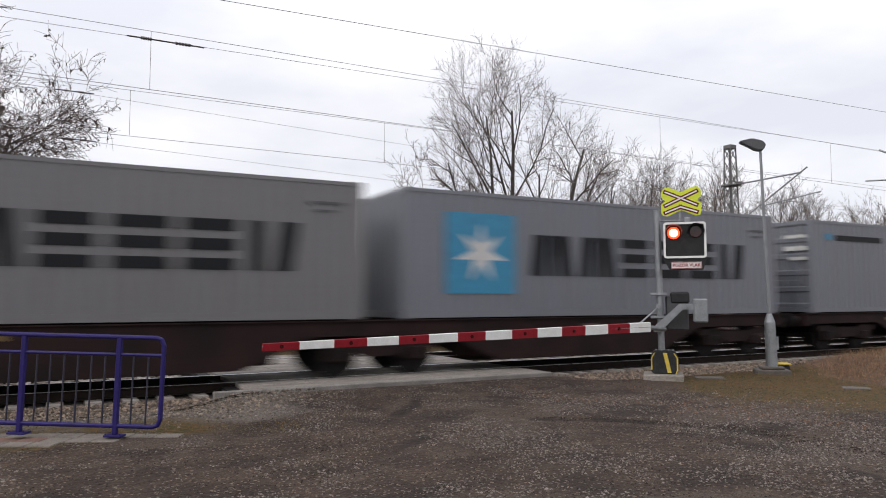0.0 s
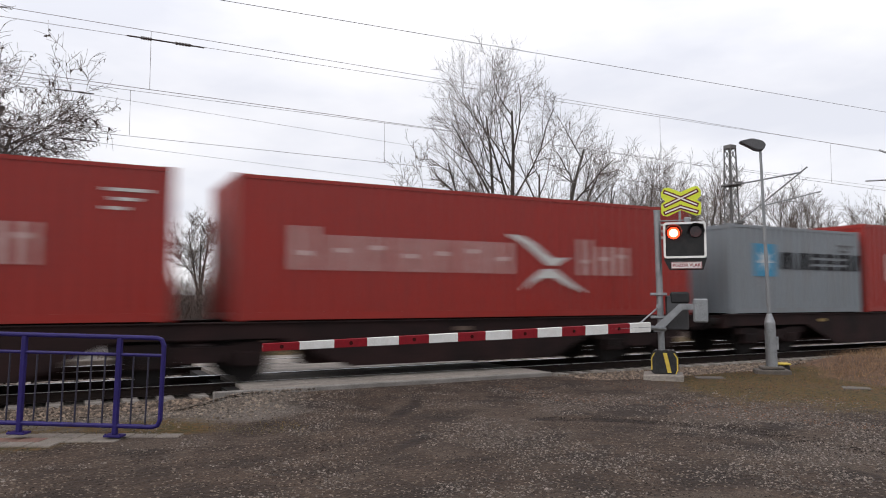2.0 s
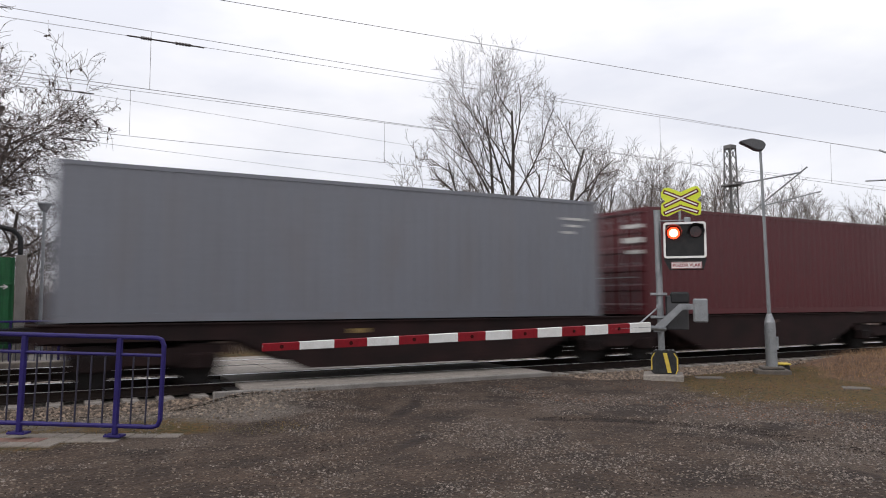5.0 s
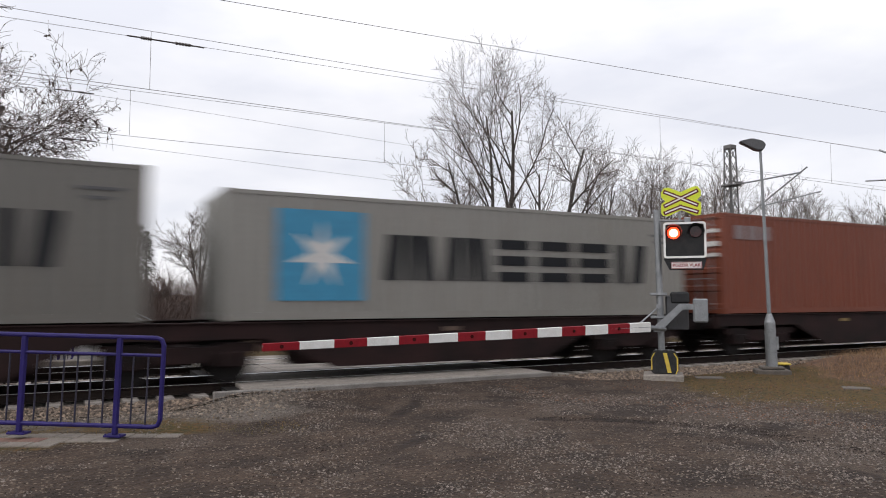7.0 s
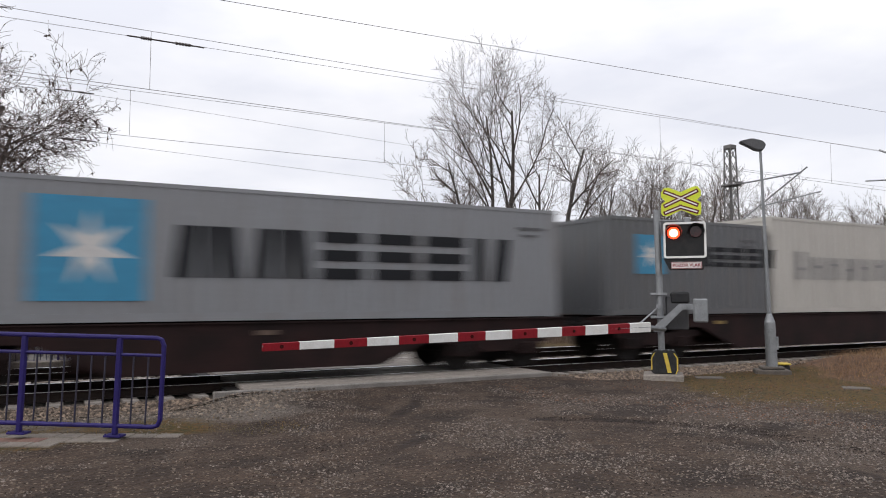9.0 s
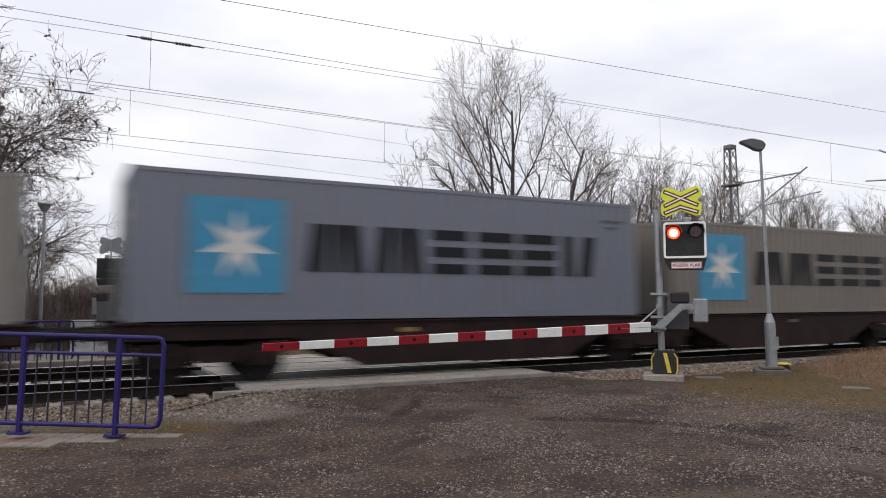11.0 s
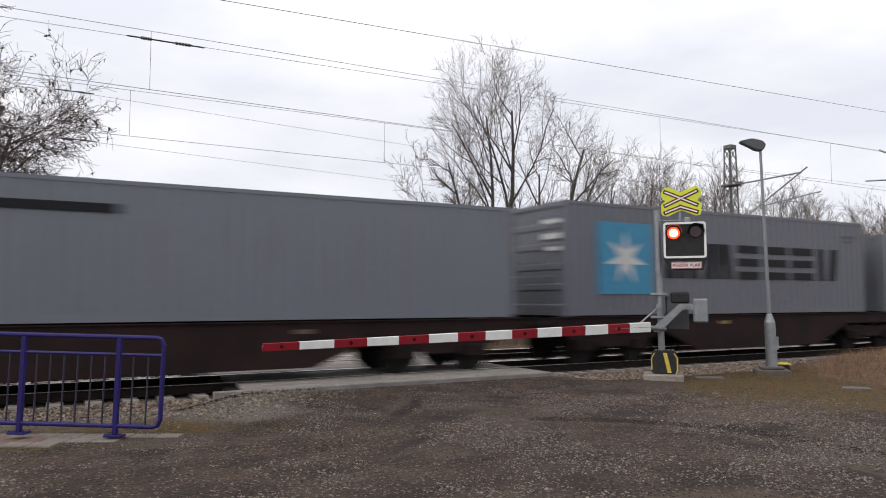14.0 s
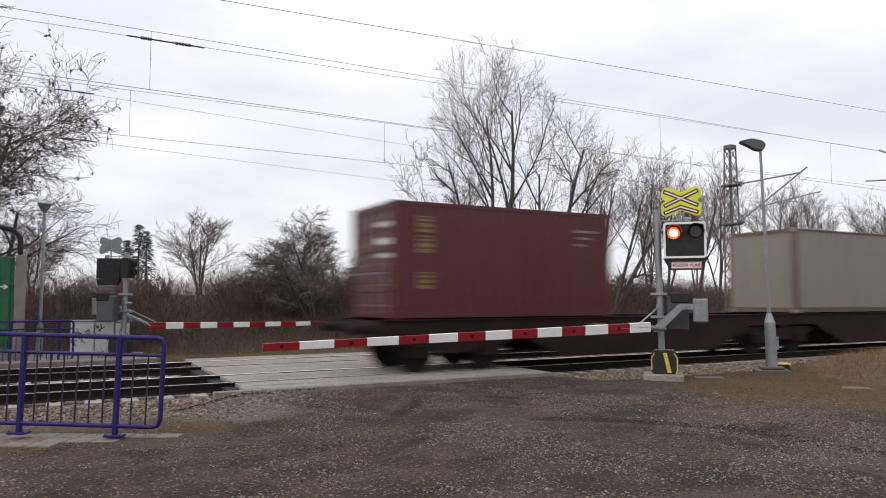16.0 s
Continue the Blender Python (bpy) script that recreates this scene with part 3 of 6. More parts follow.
# ---------------------------------------------------------------- level crossing deck
def build_crossing():
    deck = thing("level_crossing_deck", "pale concrete slabs between the rails, worn and dusty", "crossing", kind="structure")
    bm = bmesh.new()
    quad_box(bm, CX0 + 0.1, 13.45, -0.40, CX1 - 0.05, 20.8, -0.08)
    part("deck_base", bm, M["rubber"], deck, "dark bed under the slabs")
    rows = ((13.28, 13.74), (13.79, T1 - HALF - 0.06), (T1 - HALF + 0.10, T1), (T1 + 0.012, T1 + HALF - 0.10), (T1 + HALF + 0.06, 17.05), (17.07, T2 - HALF - 0.06),
            (T2 - HALF + 0.10, T2), (T2 + 0.012, T2 + HALF - 0.10), (T2 + HALF + 0.06, 20.9))
    for k, (y0, y1) in enumerate(rows):
        x, n = CX0 + 0.35 - 0.06 * (k == 0), 5
        w = (CX1 - x) / n
        for i in range(n):
            b = bmesh.new()
            bevel_box(b, x + i * w + 0.006, y0, -0.14, x + (i + 1) * w - 0.006, y1, -0.006 + random.uniform(-0.004, 0.004), 0.012)
            part("slab", b, M["panel"], deck)
    bm = bmesh.new()
    bevel_box(bm, CX0 - 0.28, 13.14, -0.3, CX1 + 0.05, 13.27, -0.012, 0.015)
    part("edge_beam", bm, M["concrete"], deck, "concrete edge beam")
    for cy in (T1, T2):
        for s in (-1, 1):
            bm = bmesh.new()
            y = cy + s * HALF
            prism(bm, [(CX0 - 0.15, -0.17), (CX0 + 0.38, -0.03), (CX0 + 0.38, -0.17)], y - 0.0475, y + 0.1325)
            part("ramp_plate", bm, M["railside"], deck, "rusty sloping end plate")


build_crossing()


# ---------------------------------------------------------------- the train
SPEED, SLOWING, MID = 21.592, -0.0217, 8.0
BASE = 1.20                    # container floor over the rails
WIDTH = 2.438
STD, HIGH = 2.591, 2.896


def shift(t):
    return SPEED * (t - MID) + SLOWING * (t - MID) ** 2


def frame_mesh(L, H):
    def make(bm):
        w = WIDTH / 2
        for sx in (-1, 1):
            for sy in (-1, 1):
                x, y = sx * (L / 2), sy * w
                quad_box(bm, min(x, x - sx * 0.15), min(y, y - sy * 0.12), 0.11, max(x, x - sx * 0.15), max(y, y - sy * 0.12), H - 0.11)
            x = sx * L / 2
            quad_box(bm, min(x, x - sx * 0.10), -w + 0.12, 0.02, max(x, x - sx * 0.10), w - 0.12, 0.16)
            quad_box(bm, min(x, x - sx * 0.10), -w + 0.12, H - 0.12, max(x, x - sx * 0.10), w - 0.12, H - 0.01)
        for sy in (-1, 1):
            y = sy * w
            quad_box(bm, -L / 2 + 0.17, min(y - sy * 0.004, y - sy * 0.06), 0.02, L / 2 - 0.17, max(y - sy * 0.004, y - sy * 0.06), 0.17)
            quad_box(bm, -L / 2 + 0.17, min(y - sy * 0.004, y - sy * 0.07), H - 0.09, L / 2 - 0.17, max(y - sy * 0.004, y - sy * 0.07), H - 0.015)
    return make


def casting_mesh(bm):
    bevel_box(bm, -0.089, -0.081, 0, 0.089, 0.081, 0.118, 0.008)


def side_mesh(L, H):
    """Trapezoid-corrugated steel sheet; the outer ridges lie at y = 0."""
    def make(bm):
        x, pts, step = -L / 2 + 0.15, [], (0.072, 0.068, 0.070, 0.068)
        ys = (0.0, 0.0, 0.036, 0.036)
        k = 0
        while x < L / 2 - 0.15:
            pts.append((x, ys[(k + 1) % 4] if k else 0.0))
            x += step[k % 4]
            k += 1
        pts.append((L / 2 - 0.15, 0.0))
        lo = [bm.verts.new((a, b, 0.16)) for a, b in pts]
        hi = [bm.verts.new((a, b, H - 0.08)) for a, b in pts]
        for i in range(len(pts) - 1):
            bm.faces.new((lo[i], lo[i + 1], hi[i + 1], hi[i]))
    return make


def roof_mesh(L, H):
    def make(bm):
        w, n = WIDTH / 2 - 0.06, int(L / 0.2)
        xs = [-L / 2 + 0.1 + i * (L - 0.2) / n for i in range(n + 1)]
        a = [bm.verts.new((x, -w, H - 0.03 + (0.014 if i % 2 else 0))) for i, x in enumerate(xs)]
        b = [bm.verts.new((x, w, H - 0.03 + (0.014 if i % 2 else 0))) for i, x in enumerate(xs)]
        for i in range(n):
            bm.faces.new((a[i], a[i + 1], b[i + 1], b[i]))
    return make


def floor_mesh(L):
    def make(bm):
        quad_box(bm, -L / 2 + 0.1, -WIDTH / 2 + 0.07, 0.05, L / 2 - 0.1, WIDTH / 2 - 0.07, 0.14)
    return make


def door_mesh(H):
    """One door leaf with horizontal swages, facing -x, hinge edge at y = 0 and reaching to y = 1.09."""
    def make(bm):
        z, rows = 0.17, [(0.17, 0.0)]
        n = 5
        h = (H - 0.30) / n
        for i in range(n):
            b = 0.17 + i * h
            rows += [(b + 0.10, 0.0), (b + 0.14, 0.035), (b + h - 0.06, 0.035), (b + h - 0.02, 0.0)]
        rows.append((H - 0.13, 0.0))
        a = [bm.verts.new((d, 0.01, z)) for z, d in rows]
        b = [bm.verts.new((d, 1.085, z)) for z, d in rows]
        for i in range(len(rows) - 1):
            bm.faces.new((a[i], a[i + 1], b[i + 1], b[i]))
    return make


def bar_mesh(H):
    def make(bm):
        tube(bm, (-0.045, 0, 0.10), (-0.045, 0, H - 0.08), 0.019, n=8)
        for z in (0.25, 0.8, 1.35, H - 0.35):
            quad_box(bm, -0.05, -0.05, z, -0.002, 0.05, z + 0.06)
        quad_box(bm, -0.085, -0.015, 1.0, -0.06, 0.38, 1.03)
    return make


def end_mesh(H):
    def make(bm):
        y, pts, k = -WIDTH / 2 + 0.12, [], 0
        while y < WIDTH / 2 - 0.12:
            pts.append((y, (0.0, 0.0, 0.045, 0.045)[k % 4]))
            y += (0.11, 0.03, 0.11, 0.03)[k % 4]
            k += 1
        pts.append((WIDTH / 2 - 0.12, 0.0))
        lo = [bm.verts.new((-d, y, 0.16)) for y, d in pts]
        hi = [bm.verts.new((-d, y, H - 0.12)) for y, d in pts]
        for i in range(len(pts) - 1):
            bm.faces.new((lo[i], lo[i + 1], hi[i + 1], hi[i]))
    return make


def block(bm, x0, z0, x1, z1, lean=0.0):
    y = -WIDTH / 2 - 0.001
    prism(bm, [(x0, z0), (x1, z0), (x1 + lean, z1), (x0 + lean, z1)], y - 0.004, y)


def star_outline(cx, cz, r0, r1, n):
    return [(cx + (r0 if i % 2 == 0 else r1) * math.sin(math.pi * i / n), cz + (r0 if i % 2 == 0 else r1) * math.cos(math.pi * i / n)) for i in range(2 * n)]


def line_logo(box, L, H, size, paint="logodark"):
    """A sky-blue square with a white star, and a row of dark blocks where a line's name stands."""
    y = -WIDTH / 2
    s = 1.85 * size
    x0 = -L * 0.5 + (L * 0.085 if size >= 0.9 else L * 0.12 if L > 7 else 0.95)
    z0 = 0.40 + (H - STD) * 0.5 if size >= 0.9 else H * 0.42
    bm = bmesh.new()
    block(bm, x0, z0, x0 + s, z0 + s)
    square = part("logo_panel", bm, M["logoblue"], box, "sky-blue square decal")
    bm = bmesh.new()
    prism(bm, star_outline(x0 + s / 2, z0 + s / 2, s * 0.38, s * 0.13, 7), y - 0.009, y - 0.006)
    part("logo_star", bm, M["logowhite"], square, "white star")
    h = 0.98 * size
    zc = z0 + s * 0.5 - h / 2
    x = x0 + s + 0.45 * size
    for i, w in enumerate((1.18, 1.10, 0.92, 0.98, 0.95, 1.0)):
        w *= size * 1.08
        bm = bmesh.new()
        if i < 2:
            block(bm, x, zc, x + w * 0.29, zc + h, w * 0.08)
            block(bm, x + w * 0.42, zc, x + w * 0.62, zc + h)
            block(bm, x + w * 0.72, zc, x + w * 1.0, zc + h, -w * 0.08)
        elif i < 5:
            for k in range(3):
                block(bm, x, zc + h * 0.385 * k, x + w * 0.96, zc + h * (0.385 * k + 0.23))
        else:
            block(bm, x, zc, x + w * 0.28, zc + h)
            block(bm, x + w * 0.46, zc, x + w * 0.80, zc + h, w * 0.12)
        part("name_block", bm, M[paint], box, "dark block of a painted line name")
        x += w + 0.19 * size


def sweep_logo(box, L, H, size, paint="pinkish", accent=None):
    """Pale upright bars, a crossing pair of curved strokes and three more bars."""
    y = -WIDTH / 2
    h = 0.74 * size
    long = L > 7
    zc = 1.02
    x = -L * 0.5 + (1.10 if long else 0.35)
    pitch = 0.79 if long else 0.40
    bird = size if long else 0.70

    def bars(x, n, w):
        """Each name block is a pair of thin uprights joined by low bars."""
        for i in range(n):
            top = zc + h * (1.15 if i == 0 else 0.94)
            bm = bmesh.new()
            block(bm, x, zc, x + w * 0.24, top)
            block(bm, x + w * 0.50, zc, x + w * (0.70 + 0.06 * (i % 2)), top)
            block(bm, x + w * 0.24, zc + h * (0.38 + 0.1 * (i % 3)), x + w * 0.50, zc + h * (0.50 + 0.1 * (i % 3)))
            part("name_block", bm, M[paint], box, "plain block of a painted line name")
            x += w
        return x

    x = bars(x, 7, pitch)
    curves = (((-0.30, 0.87, 0.05), (0.05, 0.79, 0.16), (0.45, 0.56, 0.25), (0.75, 0.34, 0.25), (0.98, 0.29, 0.18), (1.35, 0.40, 0.02)),
              ((0.05, -0.36, 0.02), (0.30, -0.15, 0.12), (0.62, 0.02, 0.20), (0.95, 0.03, 0.22), (1.30, -0.17, 0.16), (1.85, -0.41, 0.02)))
    for k, knots in enumerate(curves):
        top, low = [], []
        for i in range(21):
            f = i / 20 * (len(knots) - 1)
            a = min(int(f), len(knots) - 2)
            f -= a
            px, pz, th = (u + (v - u) * f for u, v in zip(knots[a], knots[a + 1]))
            top.append((x + px * bird, zc + (pz + th / 2) * bird - 0.1 * (bird - size)))
            low.append((x + px * bird, zc + (pz - th / 2) * bird - 0.1 * (bird - size)))
        bm = bmesh.new()
        prism(bm, low + top[::-1], y - 0.008 - 0.003 * k, y - 0.004)
        part("sweep", bm, M[accent or ("logowhite" if paint == "pinkish" else paint)], box, "curved painted stroke")
    bars(x + (1.75 if long else 1.12), 3, pitch * (0.75 if long else 0.97))


def marks(box, L, H, paint="logowhite", rows=3):
    for i in range(rows):
        bm = bmesh.new()
        block(bm, L / 2 - 1.15 + 0.12 * (i % 2), H - 0.52 - 0.17 * i, L / 2 - 0.42 - 0.2 * (i % 3), H - 0.46 - 0.17 * i)
        part("code_bar", bm, M[paint], box, "bar of a small printed code")


def end_marks(box, L, H, paint="logowhite"):
    for i, (z, w) in enumerate(((H - 0.55, 0.8), (H - 0.95, 0.8), (H - 1.25, 0.6))):
        bm = bmesh.new()
        quad_box(bm, -L / 2 - 0.006, -1.05, z, -L / 2 - 0.002, -1.05 + w, z + 0.10 + 0.04 * (i == 1))
        part("code_bar", bm, M[paint], box, "bar of a small printed code")


CONTAINERS = []


def container(left, L, H, paint, label, logo=None, doors=True, rim=None):
    x = left + L / 2
    box = thing("shipping_container", label, "container", None, "containers on the train")
    k = f"{L:.1f}_{H:.2f}"
    part("frame", shared("frame_" + k, frame_mesh(L, H)), M[rim or paint], box)
    for sx in (-1, 1):
        for sy in (-1, 1):
            for z in (0, H - 0.118):
                part("corner_casting", shared("casting", casting_mesh), M[paint], box, at=pose(sx * (L / 2 - 0.087), sy * (WIDTH / 2 - 0.079), z))
    side = shared("side_" + k, side_mesh(L, H))
    part("side_panel", side, M[paint], box, at=pose(0, -WIDTH / 2 + 0.002, 0))
    part("side_panel", side, M[paint], box, at=pose(0, WIDTH / 2 - 0.002, 0, 0, 0, 180))
    part("roof", shared("roof_" + k, roof_mesh(L, H)), M[paint], box)
    part("floor", shared(f"floor_{L:.1f}", floor_mesh(L)), M["wagon"], box)
    turn = 0 if doors else 180
    for s in (-1, 1):
        at = pose(0, 0, 0, 0, 0, turn) @ pose(-L / 2 + 0.03, -WIDTH / 2 + 0.12 if s < 0 else 0.0, 0)
        leaf = part("door", shared(f"door_{H:.2f}", door_mesh(H)), M[paint], box, at=at)
        for y in (0.3, 0.8):
            part("locking_bar", shared(f"bar_{H:.2f}", bar_mesh(H)), M["galv"], leaf, "galvanised locking bar", pose(0, y, 0))
    part("end_panel", shared(f"end_{H:.2f}", end_mesh(H)), M[paint], box, at=pose(0, 0, 0, 0, 0, turn) @ pose(L / 2 - 0.004, 0, 0))
    if logo:
        logo(box, L, H)
    if doors:
        end_marks(box, L, H, "logodark" if paint in ("c", "O", "L", "U", "W") else "logowhite")
    CONTAINERS.append((box, x, BASE))
    return box


def blue(size=1.0):
    return lambda b, L, H: (line_logo(b, L, H, size), marks(b, L, H, "lantern", 2))


def red_sweep(size=1.0):
    return lambda b, L, H: (sweep_logo(b, L, H, size), marks(b, L, H))


def tiny(b, L, H):
    bm = bmesh.new()
    block(bm, -L / 2 + 0.75, H - 0.62, -L / 2 + 1.05, H - 0.40)
    part("logo_panel", bm, M["logoblue"], b, "small sky-blue square decal")
    bm = bmesh.new()
    block(bm, -L / 2 + 1.2, H - 0.62, -L / 2 + 3.7, H - 0.45)
    part("name_block", bm, M["logodark"], b, "small dark line of print")


def cream_sweep(b, L, H):
    sweep_logo(b, L, H, 1.0, "greyprint", "logored")


def plain_marks(b, L, H):
    marks(b, L, H)


def two_tone(b, L, H):
    """Navy and orange name panels side by side."""
    bm = bmesh.new()
    for z in (1.22, 1.80):
        block(bm, -1.95, z, -0.25, z + 0.24)
    part("name_block", bm, M["logonavy"], b, "navy bars of a painted line name")
    bm = bmesh.new()
    block(bm, -1.8, 1.49, -0.4, 1.77)
    part("name_block", bm, M["greyprint"], b, "pale bar of a painted line name")
    bm = bmesh.new()
    block(bm, -0.20, 1.22, 2.55, 1.44)
    block(bm, -0.20, 1.82, 2.4, 2.04)
    part("name_block", bm, M["logoorange"], b, "orange bars of a painted line name")
    bm = bmesh.new()
    block(bm, 0.3, 1.46, 2.2, 1.80)
    part("name_block", bm, M["rust"], b, "brown bar of a painted line name")
    marks(b, L, H)


def yellow_tag(b, L, H):
    bm = bmesh.new()
    block(bm, L / 2 - 0.78, 0.55, L / 2 - 0.2, 0.83)
    part("tag", bm, M["faded"], b, "yellow painted square")


def corner_print(b, L, H):
    bm = bmesh.new()
    for i in range(3):
        block(bm, -L / 2 + 0.5 + 0.55 * i, H - 0.75, -L / 2 + 0.9 + 0.55 * i, H - 0.35)
    part("name_block", bm, M["fadedwhite"], b, "faded pale print near the corner")


def yellow_column(b, L, H):
    for z, h in ((1.90, 0.36), (1.45, 0.38), (0.66, 0.36)):
        bm = bmesh.new()
        block(bm, -L / 2 + 0.62, z, -L / 2 + 0.92, z + h)
        notice = part("notice", bm, M["faded"], b, "faded yellow notice")
        for q in (0.2, 0.55, 0.8):
            bm = bmesh.new()
            block(bm, -L / 2 + 0.66, z + h * q, -L / 2 + 0.88, z + h * (q + 0.13))
            part("notice_line", bm, M["mar"], notice, "dark line of print", pose(0, -0.004, 0))
    marks(b, L, H, "fadedwhite")


FT40, FT20 = 12.192, 6.058
G40 = "forty-foot steel container, "
container(194.58, FT40, HIGH, "B", G40 + "grey with small dark print", tiny)
container(180.69, FT40, HIGH, "B", G40 + "grey with blue star square", blue(1.0), False)
container(167.54, FT40, HIGH, "A", G40 + "grey with blue star square", blue(1.0))
container(153.54, FT40, HIGH, "red", G40 + "bright red with white sweep", red_sweep(1.05), False)
container(147.19, FT20, STD, "E", "twenty-foot pale grey container with small blue square", blue(0.52), False)
container(133.31, FT40, HIGH, "red", G40 + "bright red with white sweep", red_sweep(1.05), False)
container(119.98, FT40, HIGH, "red", G40 + "bright red with white sweep", red_sweep(1.05))
container(106.02, FT40, HIGH, "mar", G40 + "plain dark maroon with yellow tag", yellow_tag, False)
container(92.63, FT40, HIGH, "I", G40 + "pale grey, navy and orange print, rust-streaked", two_tone, rim="rust")
container(78.64, FT40, HIGH, "mar", G40 + "plain dark maroon with yellow tag", yellow_tag)
container(64.80, FT40, HIGH, "B", G40 + "plain grey paint", plain_marks, False)
container(51.01, FT40, HIGH, "M", G40 + "blue-grey with blue star square", blue(1.0), False)
container(38.16, FT40, HIGH, "K", G40 + "plain orange-brown with faded print", corner_print)
container(24.37, FT40, STD, "L", G40 + "grimy beige with blue star square", blue(1.0), False)
container(10.82, FT40, HIGH, "N", G40 + "grimy beige with blue star square", blue(1.0))
container(-2.97, FT40, HIGH, "O", G40 + "cream with grey print and red sweep", cream_sweep, False)
container(-9.27, FT20, STD, "Q", "twenty-foot dark grey container with small blue square", blue(0.56), False)
container(-23.07, FT40, STD, "R", G40 + "grey with blue star square", blue(1.0), False)
container(-36.28, FT40, HIGH, "mar", G40 + "plain dark maroon with yellow tag", yellow_tag)
container(-50.06, FT40, STD, "V", G40 + "grimy beige with blue star square", blue(1.0), False)
container(-63.52, FT40, HIGH, "T", G40 + "blue-grey with blue star square", blue(1.0))
container(-77.39, FT40, STD, "U", G40 + "grimy beige with blue star square", blue(0.95), False)
container(-90.62, FT40, HIGH, "W", G40 + "pale grey, rusty rims, blue star square", blue(1.0), rim="rust")
container(-104.49, FT40, STD, "Y", G40 + "pale grey with blue star square", blue(0.95), False)
container(-117.84, FT40, HIGH, "Z", G40 + "blue-grey with blue star square", blue(1.0))
container(-131.56, FT40, STD, "a", G40 + "plain blue-grey with small print", tiny, False)
container(-137.75, FT20, STD, "red", "twenty-foot bright red container with white sweep", red_sweep(0.5), False)
container(-151.69, FT40, STD, "c", G40 + "dirty off-white with rust along its edges", None, False, rim="rust")
container(-165.03, FT20, STD, "mar", "twenty-foot dark maroon container with yellow notices", yellow_column)

# ---------------------------------------------------------------- wagons
WAGONS = []


def wheel_mesh(bm):
    """A wheelset: two dished wheels with flanges on an axle."""
    prof = [(0.0, 0.10), (0.03, 0.17), (0.02, 0.36), (0.0, 0.40), (0.0, 0.46), (0.105, 0.452), (0.108, 0.488), (0.135, 0.488), (0.135, 0.40), (0.10, 0.36), (0.10, 0.17), (0.13, 0.10)]
    n = 28
    for s in (-1, 1):
        rings = []
        for dy, r in prof:
            y = s * (0.82 - dy)
            rings.append([bm.verts.new((r * math.cos(6.2832 * i / n), y, r * math.sin(6.2832 * i / n))) for i in range(n)])
        for a, b in zip(rings, rings[1:]):
            for i in range(n):
                bm.faces.new((a[i], a[(i + 1) % n], b[(i + 1) % n], b[i]))
    tube(bm, (0, -1.05, 0), (0, 1.05, 0), 0.085, n=12)


def bogie_frame_mesh(bm):
    for s in (-1, 1):
        y = s * 1.0
        out = [(-1.45, 0.62), (-1.45, 0.78), (-0.75, 0.80), (-0.45, 0.72), (0.45, 0.72), (0.75, 0.80), (1.45, 0.78), (1.45, 0.62), (0.60, 0.60), (0.40, 0.42), (-0.40, 0.42), (-0.60, 0.60)]
        prism(bm, out, y - 0.06, y + 0.06)
        for x in (-0.9, 0.9):
            bevel_box(bm, x - 0.16, y - 0.12, 0.32, x + 0.16, y + 0.12, 0.62, 0.03)
            for dx in (-0.28, 0.28):
                tube(bm, (x + dx, y, 0.36), (x + dx, y, 0.64), 0.085, n=10)
    quad_box(bm, -0.22, -1.0, 0.50, 0.22, 1.0, 0.74)
    tube(bm, (0, 0, 0.70), (0, 0, 0.92), 0.25, n=14)


def sill_mesh(L, pits):
    """Fish-bellied side sill with a cranked underside between the bogies, in x from -L/2 to L/2."""
    def make(bm):
        # deep is set extra low: hides the bright slabs beyond, standing in for shade
        top, deep, shallow = 1.155, 0.25, 0.86
        low = [(-L / 2, shallow)]
        for a, b in zip(pits, pits[1:]):
            low += [(a + 1.5, shallow), (a + 2.9, deep), (b - 2.9, deep), (b - 1.5, shallow)]
        low.append((L / 2, shallow))
        prism(bm, low + [(L / 2, top), (-L / 2, top)], -0.01, 0.01)
    return make


def flange_mesh(L):
    def make(bm):
        bevel_box(bm, -L / 2, -0.06, 1.157, L / 2, 0.11, 1.187, 0.006)
    return make


def deck_mesh(L):
    def make(bm):
        for x in np.arange(-L / 2 + 0.05, L / 2 - 0.1, 1.52):
            quad_box(bm, x, -1.13, 0.90, x + 0.12, 1.13, 1.15)
        quad_box(bm, -L / 2 + 0.02, -0.24, 0.78, L / 2 - 0.02, 0.24, 1.04)
    return make


def buffer_mesh(bm):
    tube(bm, (0, 0, 0), (0.40, 0, 0), 0.11, n=12)
    tube(bm, (0.40, 0, 0), (0.62, 0, 0), 0.075, n=12)
    tube(bm, (0.62, 0, 0), (0.66, 0, 0), 0.225, n=20)


def spigot_mesh(bm):
    bevel_box(bm, -0.12, -0.10, 0, 0.12, 0.10, 0.05, 0.012)


